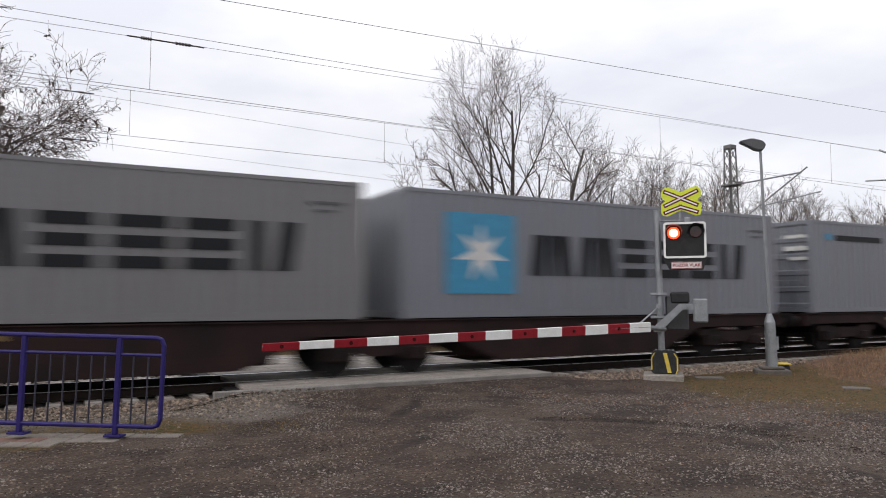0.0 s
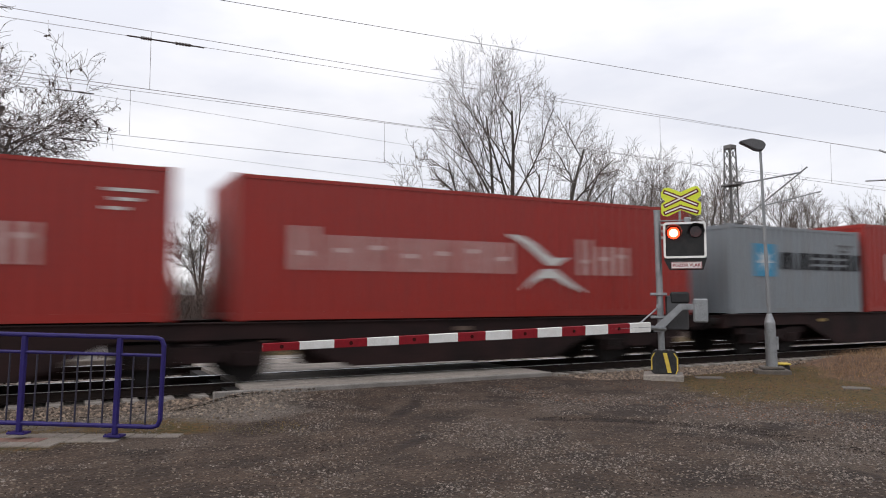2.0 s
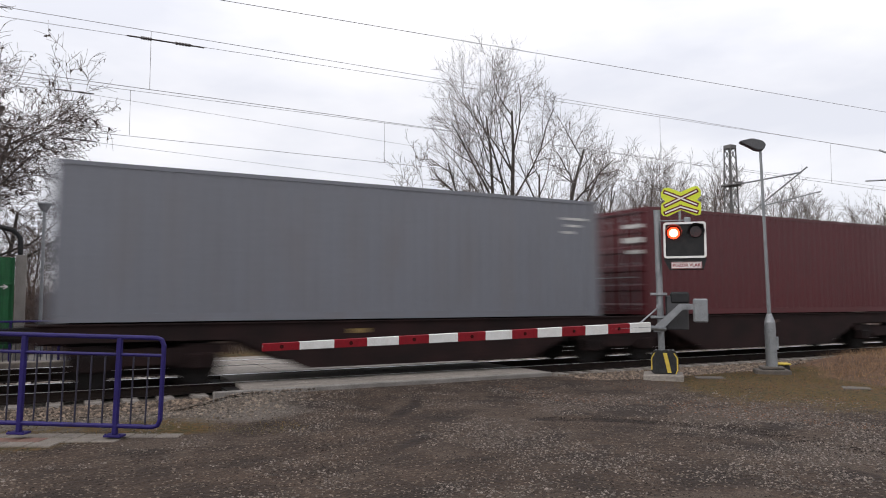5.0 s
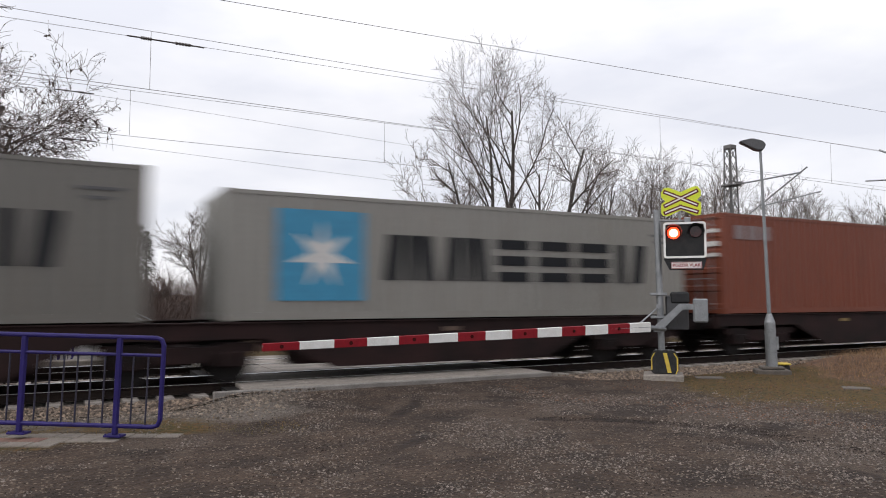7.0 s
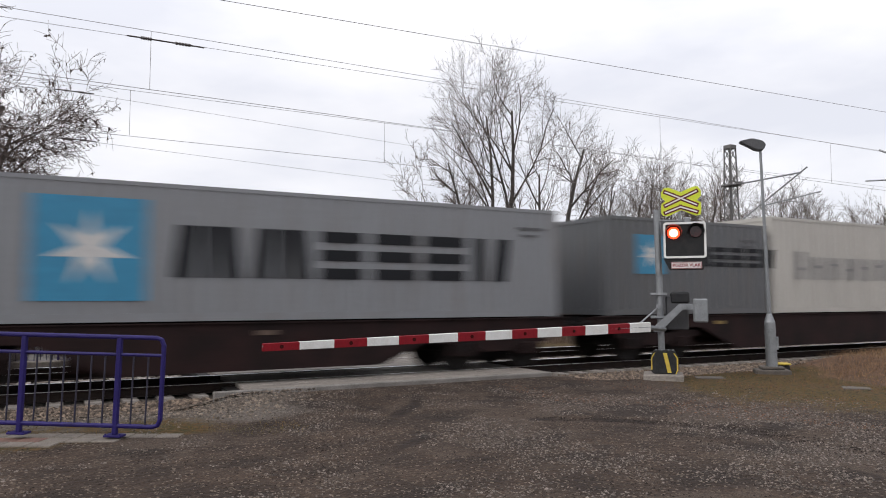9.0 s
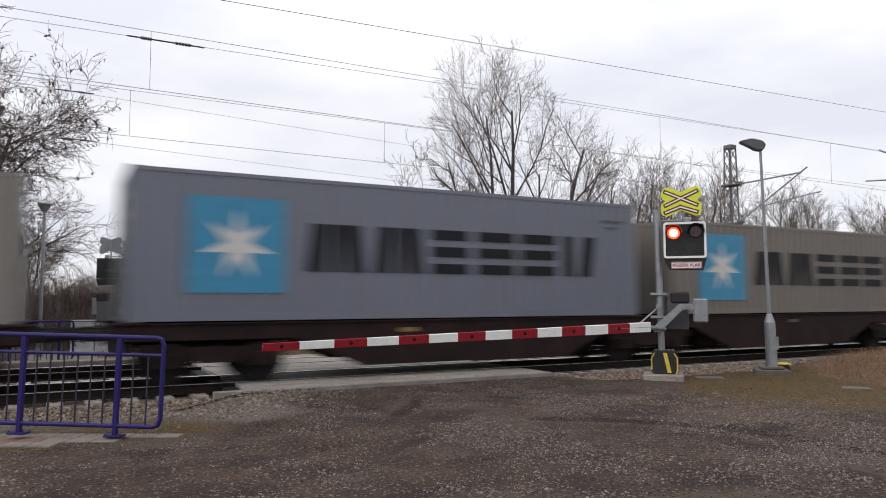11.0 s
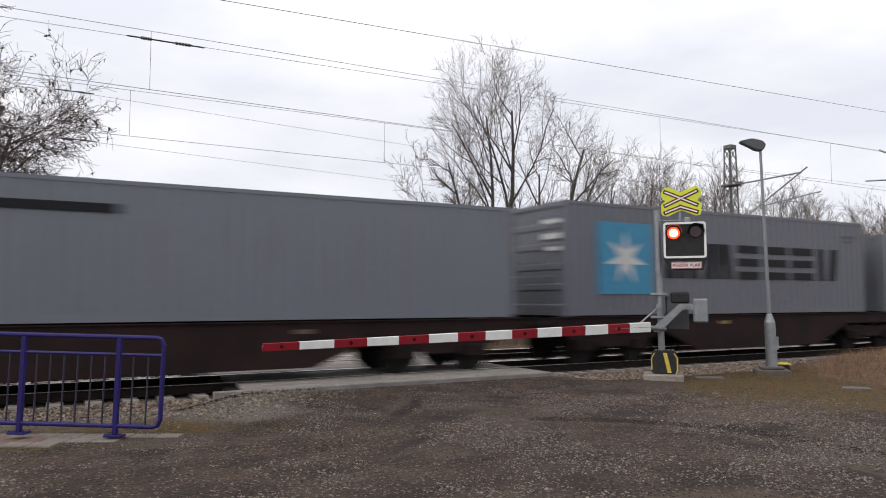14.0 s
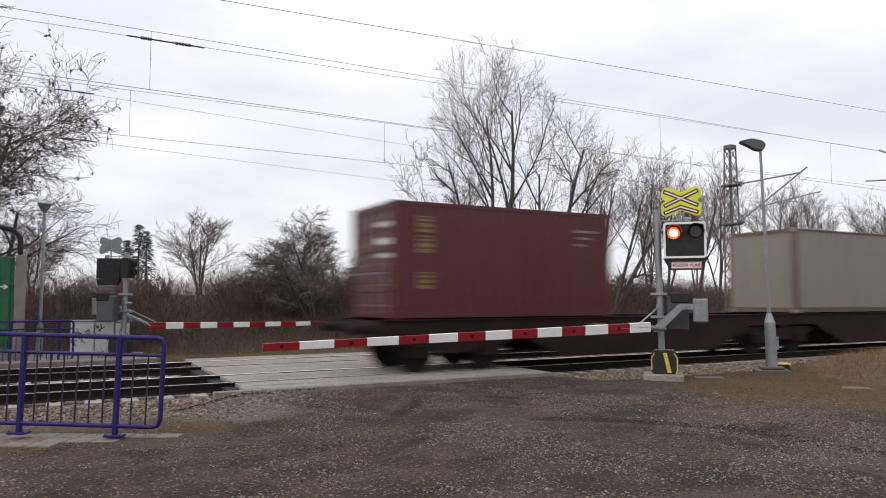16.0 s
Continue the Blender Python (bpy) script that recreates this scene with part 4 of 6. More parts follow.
def wagon(x0, x1, pits, spigots, tag=False):
    """x0, x1: ends of the load deck; pits: bogie centres; spigots: container ends."""
    mid = (x0 + x1) / 2
    w = thing("container_wagon", "long grimy brown-black flat wagon carrying containers", "wagon", None, "wagons of the train")
    L = x1 - x0
    pl = [p - mid for p in pits]
    key = f"{L:.2f}_{len(pits)}_{pl[0]:.2f}"
    part("side_sill", shared("sill_" + key, sill_mesh(L, pl)), M["wagon"], w, at=pose(0, -1.15, 0))
    part("side_sill", shared("sill_far_" + key, sill_mesh(L, [-p for p in pl[::-1]])), M["wagon"], w, at=pose(0, 1.15, 0, 0, 0, 180))
    part("top_flange", shared("flange_" + key, flange_mesh(L)), M["wagon"], w, at=pose(0, -1.15, 0))
    part("top_flange", shared("flange_" + key, flange_mesh(L)), M["wagon"], w, at=pose(0, 1.15, 0, 0, 0, 180))
    part("deck", shared("deck_" + key, deck_mesh(L)), M["wagon"], w)
    for s in (-1, 1):
        bm = bmesh.new()
        quad_box(bm, min(s * L / 2, s * (L / 2 - 0.12)), -1.2, 0.80, max(s * L / 2, s * (L / 2 - 0.12)), 1.2, 1.10)
        part("headstock", bm, M["wagon"], w)
        for y in (-0.875, 0.875):
            part("buffer", shared("buffer", buffer_mesh), M["wheel"], w, "worn steel buffer", pose(s * (L / 2 - 0.01), y, 0.98, 0, 0, 0 if s > 0 else 180))
    for p in pl:
        b = part("bogie", shared("bogie", bogie_frame_mesh), M["wagon"], w, "two-axle bogie", pose(p, 0, 0))
        for a in (-0.9, 0.9):
            part("wheelset", shared("wheelset", wheel_mesh), M["wheel"], b, "worn steel wheelset", pose(a, 0, 0.46))
    for sx in spigots:
        for y in (-1.13, 1.13):
            part("spigot", shared("spigot", spigot_mesh), M["wagon"], w, at=pose(sx - mid, y, 1.15))
    for i, px in enumerate((-L * 0.28, L * 0.21)):
        bm = bmesh.new()
        quad_box(bm, px, -1.175, 0.93, px + 0.36, -1.161, 1.02)
        part("data_plate", bm, M["faded"] if i == 0 else M["rust"], w, "small painted data plate")
    for px in (-L * 0.12, L * 0.08):
        bm = bmesh.new()
        bevel_box(bm, px, -0.8, 0.30, px + 0.9, -0.25, 0.85, 0.05)
        part("brake_gear", bm, M["wagon"], w)
    WAGONS.append((w, mid))
    return w


def twin(front_left, rear_left, front_len=FT40):
    """An articulated pair of decks for two forty-foot loads, on three bogies."""
    x0, x1 = rear_left - 0.30, front_left + front_len + 0.30
    gap = (rear_left + FT40 + front_left) / 2
    wagon(x0, x1, (x0 + 1.95, gap, x1 - 1.95), (rear_left + 0.1, rear_left + FT40 - 0.1, front_left + 0.1, front_left + front_len - 0.1))


def sixty(front_left, rear_left):
    x0, x1 = rear_left - 0.30, front_left + FT40 + 0.30
    wagon(x0, x1, (x0 + 2.15, x1 - 2.15), (rear_left + 0.1, front_left + 0.1, front_left + FT40 - 0.1))


wagon(194.58 - 0.3, 194.58 + FT40 + 6.6, (194.58 + 1.9, 194.58 + FT40 + 4.4), (194.7, 206.6))
twin(180.69, 167.54)
sixty(153.54, 147.19)
twin(133.31, 119.98)
twin(106.02, 92.63)
twin(78.64, 64.80)
twin(51.01, 38.16)
twin(24.37, 10.82)
sixty(-2.97, -9.27)
twin(-23.07, -36.28)
twin(-50.06, -63.52)
twin(-77.39, -90.62)
twin(-104.49, -117.84)
sixty(-131.56, -137.75)
twin(-151.69, -165.03)


# ---------------------------------------------------------------- trees and thickets
def tree_meshes(height, spread, stems=1, levels=4, kids=(9, 7, 6, 4), lean=(0, 0), droop=0.0, bole=0.35, r0=0.16, twig=0.009, rng=None, up=0.45, crown=None, limb=1.0, kink=1.0, fork=(0.45, 0.95), reach=(0.38, 0.62)):
    """Bare branching tree at the origin: returns the mesh of trunk and limbs and the mesh of fine twigs."""
    rng = rng or random
    data = {True: ([], []), False: ([], [])}

    def seg(p, q, ra, rb, thick):
        verts, faces = data[thick]
        d = (q - p).normalized()
        a = d.orthogonal().normalized()
        b = d.cross(a)
        n = 6 if thick else 3
        o = len(verts)
        for c, r in ((p, ra), (q, rb)):
            for i in range(n):
                t = 6.2832 * i / n
                verts.append(c + r * (math.cos(t) * a + math.sin(t) * b))
        for i in range(n):
            faces.append((o + i, o + (i + 1) % n, o + n + (i + 1) % n, o + n + i))

    def grow(p, d, length, r, level):
        n = 5 if level < 2 else 4 if level == 2 else 3
        step = length / n
        spots = []
        ra = r
        for i in range(n):
            wob = kink * (0.13, 0.22, 0.30, 0.36, 0.36)[level]
            d = (d + Vector((rng.uniform(-wob, wob), rng.uniform(-wob, wob), rng.uniform(-wob, wob) * 0.6 + (0.05 * up if level else 0.02) - droop * 0.12 * (level > 0)))).normalized()
            q = p + d * step
            rb = max(twig * 0.7, r * (1 - 0.72 * (i + 1) / n))
            seg(p, q, ra, rb, ra > 0.028)
            spots.append((p, q, rb, d))
            if crown and level and ((q.x - crown[0]) / crown[2]) ** 2 + (q.y / crown[2]) ** 2 + ((q.z - crown[1]) / crown[3]) ** 2 > 1 + rng.uniform(-0.15, 0.15):
                break
            p, ra = q, rb
        if level >= levels:
            return
        n = len(spots)
        k = kids[level]
        for j in range(k):
            f = (bole if level == 0 else 0.18) + (1 - (bole if level == 0 else 0.18)) * (j + rng.random()) / k
            i = min(n - 1, int(f * n))
            a, b, rr, dd = spots[i]
            s = a.lerp(b, f * n - i)
            side = dd.orthogonal().normalized()
            side.rotate(Matrix.Rotation(rng.uniform(0, 6.2832), 3, dd))
            ang = rng.uniform(*fork)
            nd = dd * math.cos(ang) + side * math.sin(ang)
            nd = Vector((nd.x * spread, nd.y * spread, nd.z + up * 0.35 - droop * 0.4)).normalized()
            grow(s, nd, length * rng.uniform(*reach) * (1.12 - 0.5 * f if level == 0 else 1), max(twig, rr * limb * rng.uniform(0.45, 0.7)), level + 1)

    for s in range(stems):
        a = 6.2832 * s / stems + rng.random()
        off = 0.19 if stems > 1 else 0.0
        d = Vector((lean[0] + off * math.cos(a), lean[1] + off * math.sin(a), 1)).normalized()
        grow(Vector((0.25 * off * math.cos(a), 0.25 * off * math.sin(a), -0.3)), d, height * rng.uniform(0.78, 0.86) * (1 if s == 0 else rng.uniform(0.8, 1)), r0 * (1 if s == 0 else 0.75), 0)
    out = []
    for thick in (True, False):
        me = bpy.data.meshes.new("limbs" if thick else "twigs")
        me.from_pydata(data[thick][0], [], data[thick][1])
        if thick:
            me.polygons.foreach_set("use_smooth", [True] * len(me.polygons))
        out.append(me)
    return out


def tree(x, y, label, twigs="twig", turn=0.0, group="bare trees beyond the railway", **shape):
    t = thing("bare_tree", label, "tree", pose(x, y, ground_height(x, y), 0, 0, turn), group)
    seed = shape.pop("seed")
    limbs, fine = tree_meshes(rng=random.Random(seed), **shape)
    part("trunk", limbs, M["bark"], t)
    part("crown", fine, M[twigs], t, "fine leafless twigs")
    return t


BARE = "leafless tree with grey-brown bark and "
UPSWEPT = {"kink": 0.8, "fork": (0.45, 0.95), "reach": (0.42, 0.66), "twig": 0.006}
tree(18.6, 30.0, BARE + "a tall fan of upswept limbs", seed=108, height=12.9, spread=1.0, stems=3, kids=(8, 6, 5, 4), r0=0.19, bole=0.40, up=0.35, crown=(0.3, 9.7, 3.1, 4.9), limb=1.15, **UPSWEPT)
tree(22.6, 30.5, BARE + "a broken-off leading stem", seed=138, height=11.6, spread=1.05, stems=2, kids=(7, 6, 5, 4), r0=0.2, bole=0.36, up=0.35, lean=(0.06, 0), crown=(0.9, 8.4, 2.9, 4.6), limb=1.15, **UPSWEPT)
tree(26.9, 32.0, BARE + "several thin stems", seed=11, height=8.6, spread=0.95, stems=2, kids=(6, 5, 5, 4), r0=0.12, bole=0.35, up=0.4, **UPSWEPT)
tree(25.0, 28.5, BARE + "a strongly leaning trunk", seed=109, height=9.4, spread=1.05, stems=2, kids=(7, 6, 5, 4), r0=0.16, lean=(0.35, 0.0), bole=0.26, up=0.35, crown=(2.1, 6.1, 3.1, 3.6), limb=1.1, **UPSWEPT)
tree(37.6, 34.0, BARE + "an open crown", seed=107, height=8.8, spread=1.0, stems=2, kids=(7, 5, 5, 3), r0=0.13, bole=0.3, up=0.5)
tree(31.0, 36.0, BARE + "an open crown", seed=19, height=9.0, spread=1.0, stems=1, kids=(8, 5, 5, 3), r0=0.13, bole=0.3, up=0.5)
tree(18.5, 33.0, BARE + "a low bushy crown", seed=113, height=8.2, spread=0.8, stems=3, kids=(5, 5, 4, 3), r0=0.07, bole=0.2, up=0.6)
tree(19.6, 35.5, BARE + "a low bushy crown", seed=22, height=6.0, spread=1.0, stems=2, kids=(6, 5, 4, 3), r0=0.07, twig=0.006, bole=0.2, up=0.6)
tree(9.3, 28.4, "old gnarled fruit tree, leafless, with a wide dense crown", "twigred", seed=26, height=4.9, spread=1.75, stems=3, kids=(11, 8, 7, 4), r0=0.12, lean=(-0.25, 0), bole=0.28, up=0.25, twig=0.007)
for i, (x, y, h) in enumerate(((12.6, 31.5, 2.7), (14.8, 29.5, 2.6), (7.6, 32.5, 1.7), (11.0, 33.5, 2.6), (17.0, 29.0, 2.4), (3.6, 32.0, 1.4), (0.6, 30.5, 1.9), (-3.0, 30.0, 2.0), (29.0, 30.0, 2.6), (33.0, 29.0, 2.8))):
    tree(x, y, "leafless shrub with a dense rounded tangle of reddish twigs", "twigred", group="shrubs on the bank", seed=60 + i, height=h, spread=1.35, stems=4, kids=(6, 6, 5, 3), r0=0.04, bole=0.12, up=0.3, twig=0.0055)
tree(-3.9, 26.6, "big old tree with long drooping leafless branches", "twigred", seed=33, height=10.4, spread=1.1, stems=1, levels=4, kids=(14, 8, 6, 4), r0=0.27, bole=0.20, droop=0.35, up=0.1, twig=0.009)
old = tree(-3.1, 24.6, "old tree with a thick tangle of twigs and withered clusters", "twigred", seed=9, height=9.8, spread=1.2, stems=2, levels=4, kids=(12, 9, 7, 5), r0=0.2, bole=0.6, droop=0.15, up=0.1, twig=0.008, lean=(0.1, 0))
tree(-2.1, 27.4, "spreading leafless tree with long level limbs", "twigred", seed=77, height=6.2, spread=1.45, stems=2, kids=(8, 6, 5, 3), r0=0.15, bole=0.3, up=0.12, twig=0.0085, kink=0.85, lean=(0.12, 0), reach=(0.45, 0.7))
crown = [c for c in old.children if c.name.startswith("crown")][0]
verts, faces, rng = [], [], random.Random(91)
for v in rng.sample(list(crown.data.vertices), 2600):
    o, c = len(verts), v.co + Vector((0, 0, -0.05))
    for _ in range(4):
        verts.append(c + Vector((rng.gauss(0, 0.035), rng.gauss(0, 0.035), rng.gauss(0, 0.045))))
    faces += [(o, o + 1, o + 2), (o + 1, o + 2, o + 3)]
me = bpy.data.meshes.new("seed_tangle")
me.from_pydata(verts, [], faces)
part("seed_tangle", me, M["seedhead"], old, "withered brown seed clusters")
far = tree(9.6, 58.0, BARE + "a rounded far crown", seed=41, height=6.6, spread=1.5, stems=3, kids=(9, 7, 6, 3), r0=0.13, bole=0.2, up=0.45, twig=0.011, kink=0.6, fork=(0.35, 0.8))
far2 = tree(56.0, 42.0, BARE + "an open far crown", seed=43, height=10.0, spread=1.0, stems=3, kids=(7, 6, 5, 3), r0=0.13, bole=0.3, up=0.4, twig=0.010, kink=0.6, fork=(0.3, 0.7))
for x, y, a, src in ((61, 43, 80, far2), (66, 45, 200, far2), (72, 42, 310, far2), (78, 46, 130, far2), (49, 42, 240, far2), (42, 41, 20, far2), 
                     (-8, 66, 50, far), (-2, 70, 160, far), (21, 66, 280, far), (28, 60, 20, far), (86, 48, 40, far2), (94, 46, 160, far2), (45, 46, 100, far2), (53, 48, 300, far2)):
    copy_thing(src, pose(x, y, ground_height(x, y), 0, 0, a))


def slim_tree(x, y, h, seed):
    """Dark narrow evergreen: short drooping sprays round a straight stem."""
    rng = random.Random(seed)
    t = thing("evergreen_tree", "dark narrow evergreen far beyond the railway", "tree", pose(x, y, ground_height(x, y)), "far evergreens")
    bm = bmesh.new()
    tube(bm, (0, 0, 0), (0, 0, h), 0.12, 0.02, 6)
    part("trunk", bm, M["bark"], t)
    verts, faces = [], []
    for i in range(700):
        z = rng.uniform(0.08, 1.0)
        r = (1 - z) * h * 0.17 + 0.15
        a = rng.uniform(0, 6.2832)
        k = rng.uniform(0.3, 1.0) * r
        c = Vector((k * math.cos(a), k * math.sin(a), z * h))
        d = Vector((math.cos(a), math.sin(a), -0.3)) * 0.32
        s = Vector((-math.sin(a), math.cos(a), rng.uniform(-0.3, 0.3))) * 0.10
        o = len(verts)
        verts += [c - s, c + s, c + d]
        faces.append((o, o + 1, o + 2))
    me = bpy.data.meshes.new("needles")
    me.from_pydata(verts, [], faces)
    part("crown", me, M["needle"], t, "dark needle sprays")


M["needle"] = material("dark_needles", (0.07, 0.08, 0.06), (0.05, 0.055, 0.045), 0.9, 0, 2, 20, 0)
for i, (x, y, h) in enumerate(((5.2, 58, 5.6), (5.9, 59.5, 5.2), (4.6, 61, 4.6))):
    slim_tree(x, y, h, 50 + i)


def thicket(name, n, x0, x1, y0, y1, lo, hi, mat, label, width=0.012, lean=0.35, where=None, category="undergrowth", blades=1, seed=5):
    """Crowded thin stems or blades, in one mesh."""
    rng = random.Random(seed)
    verts, faces = [], []
    for _ in range(n):
        x, y = rng.uniform(x0, x1), rng.uniform(y0, y1)
        if where and not where(x, y, rng):
            continue
        z = ground_height(x, y) - 0.02
        h = rng.uniform(lo, hi)
        p = Vector((x, y, z))
        d = Vector((rng.gauss(0, lean), rng.gauss(0, lean), 1)).normalized()
        w = width * rng.uniform(0.6, 1.3)
        side = Vector((rng.uniform(-1, 1), rng.uniform(-1, 1), 0)).normalized()
        for k in range(3):
            q = p + d * (h / 3)
            a, b = w * (1 - k * 0.3), w * (1 - (k + 1) * 0.3)
            o = len(verts)
            verts += [p - side * a, p + side * a, q + side * b, q - side * b]
            faces.append((o, o + 1, o + 2, o + 3))
            if blades > 1 and k:
                for _ in range(blades):
                    e = Vector((rng.gauss(0, 1), rng.gauss(0, 1), rng.uniform(0.1, 1))).normalized() * h * rng.uniform(0.15, 0.4)
                    o = len(verts)
                    verts += [p - side * b, p + side * b, p + e]
                    faces.append((o, o + 1, o + 2))
            p = q
            d = (d + Vector((rng.gauss(0, lean * 0.5), rng.gauss(0, lean * 0.5), -0.05))).normalized()
    me = bpy.data.meshes.new(name)
    me.from_pydata(verts, [], faces)
    me.materials.append(M[mat])
    return tagged(new(name, me), label, category, kind="stuff")


thicket("brushwood", 24000, 1.5, 34, 25.4, 33, 0.35, 1.75, "brush", "brown leafless brushwood on the bank", 0.008, 0.75, blades=4, seed=6)
thicket("brushwood", 7000, -7, 3.5, 25.2, 33, 0.5, 2.2, "brush", "brown leafless brushwood under the big trees", 0.008, 0.7, blades=4, seed=7)
thicket("brushwood", 7000, -4, 60, 34, 50, 0.8, 2.6, "brush", "tall brown leafless scrub behind the bank", 0.012, 0.7, blades=5, seed=8)
thicket("brushwood", 6000, 26, 75, 24.5, 34, 0.6, 2.2, "brush", "tall brown leafless scrub along the line", 0.011, 0.7, blades=4, seed=9)
thicket("brushwood", 7000, 19, 36, 27, 34, 0.8, 2.2, "brush", "tall brown leafless undergrowth beneath the trees", 0.009, 0.5, blades=4, seed=14)
thicket("brushwood", 5000, 6.0, 16, 29, 34, 1.2, 2.6, "brush", "dense brown thicket round the fruit tree", 0.008, 0.6, blades=5, seed=15)
thicket("dead_grass", 7000, 1.0, 20, 22.3, 25.8, 0.12, 0.5, "farstraw", "dark brown dead grass beyond the tracks", 0.008, 0.4, seed=10)
thicket("dead_grass", 30000, 12.6, 24, 6.0, 12.7, 0.06, 0.27, "drygrass", "bleached dead grass on the verge", 0.0045, 0.45, seed=11,
        where=lambda x, y, r: x > 15.0 + 1.4 * max(0.0, y - 9.6) + r.gauss(0, 0.6) + 1.2 * noise.noise((x * 0.7, y * 0.7, 2)))
thicket("short_grass", 32000, 8.5, 16, 5.0, 12.4, 0.02, 0.085, "greengrass", "short dull winter grass on the verge", 0.004, 0.5, seed=12,
        where=lambda x, y, r: noise.noise((x * 1.1, y * 1.1, 4)) + r.uniform(-0.5, 0.5) > 0.0 and x + 0.62 * y > 15.2 + r.gauss(0, 0.8) and x > 9.2 + 0.6 * max(0.0, y - 7.5) + r.gauss(0, 0.25))
thicket("short_grass", 5200, -0.6, 3.0, 9.2, 11.5, 0.02, 0.07, "greengrass", "patch of dull green grass by the railing", 0.004, 0.5, seed=13,
        where=lambda x, y, r: noise.noise((x * 1.3, y * 1.3, 6)) + r.uniform(-0.3, 0.4) > -0.05 and 10.35 - 0.5 * x + r.gauss(0, 0.1) < y < 11.6 - 0.42 * x + r.gauss(0, 0.12))


# ---------------------------------------------------------------- paving and railings
def build_paving():
    walk_m = pose(0.69, 9.95, -0.085, 0, 0, -28.1)
    pv = thing("pavement", "narrow path of worn concrete and reddish paving blocks", "pavement", walk_m, kind="structure")
    bm = bmesh.new()
    quad_box(bm, -5.2, -0.6, -0.14, -0.7, 0.17, -0.035)
    part("bedding", bm, M["rubber"], pv, "dark gritty bedding")
    for i in range(19):
        for j in range(3):
            if (j == 0 and i > 14) or (j == 1 and i > 16):
                continue
            x = -5.15 + i * 0.31 + (0.03 * j)
            b = bmesh.new()
            bevel_box(b, x + 0.005, -0.6 + j * 0.26, -0.10, x + 0.303, -0.6 + j * 0.26 + 0.25, random.uniform(-0.004, 0.006), 0.008)
            part("paving_block", b, M["redtile"] if j == 1 and i < 14 else M["tile"], pv)


build_paving()


def build_railing(m, posts, end, label, bars=6):
    """Round-cornered tubular railing along local x; posts at the given places, the end loop at x = end."""
    r = thing("railing", label, "railing", m, "violet railings")
    x0 = posts[0] - 0.4
    def bend(z, zz):
        return [(end - 0.09, 0, z), (end - 0.03, 0, z + 0.02 * (1 if zz > z else -1)), (end, 0, z + 0.09 * (1 if zz > z else -1))]
    bm = bmesh.new()
    pipe(bm, [(x0, 0, 1.20)] + bend(1.20, 0.1) + bend(0.11, 1.2)[::-1] + [(x0, 0, 0.11)], 0.029, 10)
    part("rail_loop", bm, M["purple"], r)
    bm = bmesh.new()
    tube(bm, (x0, 0, 0.985), (end, 0, 0.985), 0.020, n=8)
    part("middle_rail", bm, M["purple"], r)
    for p in posts:
        bm = bmesh.new()
        bevel_box(bm, p - 0.033, -0.03, 0.0, p + 0.033, 0.03, 1.19, 0.012)
        part("post", bm, M["purple"], r)
        bm = bmesh.new()
        bevel_box(bm, p - 0.11, -0.08, -0.02, p + 0.11, 0.08, 0.006, 0.005)
        for sx in (-0.09, 0.09):
            tube(bm, (p + sx, -0.06, 0.0), (p + sx, -0.06, 0.022), 0.010, n=6)
        part("base_plate", bm, M["purple"], r)
    bar = shared("baluster", lambda b: tube(b, (0, 0, 0.12), (0, 0, 0.97), 0.0115, n=6))
    for a, b in zip([posts[0] - 1.168] + posts, posts + [end]):
        n = bars if b != end else 2
        for i in range(n):
            x = a + (b - a) * (i + 1) / (n + 1)
            if x > x0:
                part("baluster", bar, M["purpledark"], r, at=pose(x, 0, 0))
    return r


build_railing(pose(0.665, 9.80, -0.045, 0, 1.6, -29.0), [-3.585, -2.39, -1.195, 0.0], 0.553, "violet tubular steel railing with dark bars on the paving")
build_railing(pose(0.05, 22.6, -0.16, 0, 0, 4), [-3.504, -2.336, -1.168, 0.0], 0.35, "violet tubular steel railing beyond the tracks", 7)


# ---------------------------------------------------------------- crossing signals with barriers
def rounded(x0, z0, x1, z1, r, n=4):
    out = []
    for cx, cz, a0 in ((x1 - r, z0 + r, -90), (x1 - r, z1 - r, 0), (x0 + r, z1 - r, 90), (x0 + r, z0 + r, 180)):
        for i in range(n + 1):
            a = radians(a0 + 90 * i / n)
            out.append((cx + r * math.cos(a), cz + r * math.sin(a)))
    return out


def stroke(bm, x0, z0, x1, z1, w, y0, y1):
    d = Vector((x1 - x0, z1 - z0)).normalized() * w / 2
    n = Vector((-d.y, d.x))
    prism(bm, [(x0 - d.x - n.x, z0 - d.y - n.y), (x1 + d.x - n.x, z1 + d.y - n.y), (x1 + d.x + n.x, z1 + d.y + n.y), (x0 - d.x + n.x, z0 - d.y + n.y)], y0, y1)


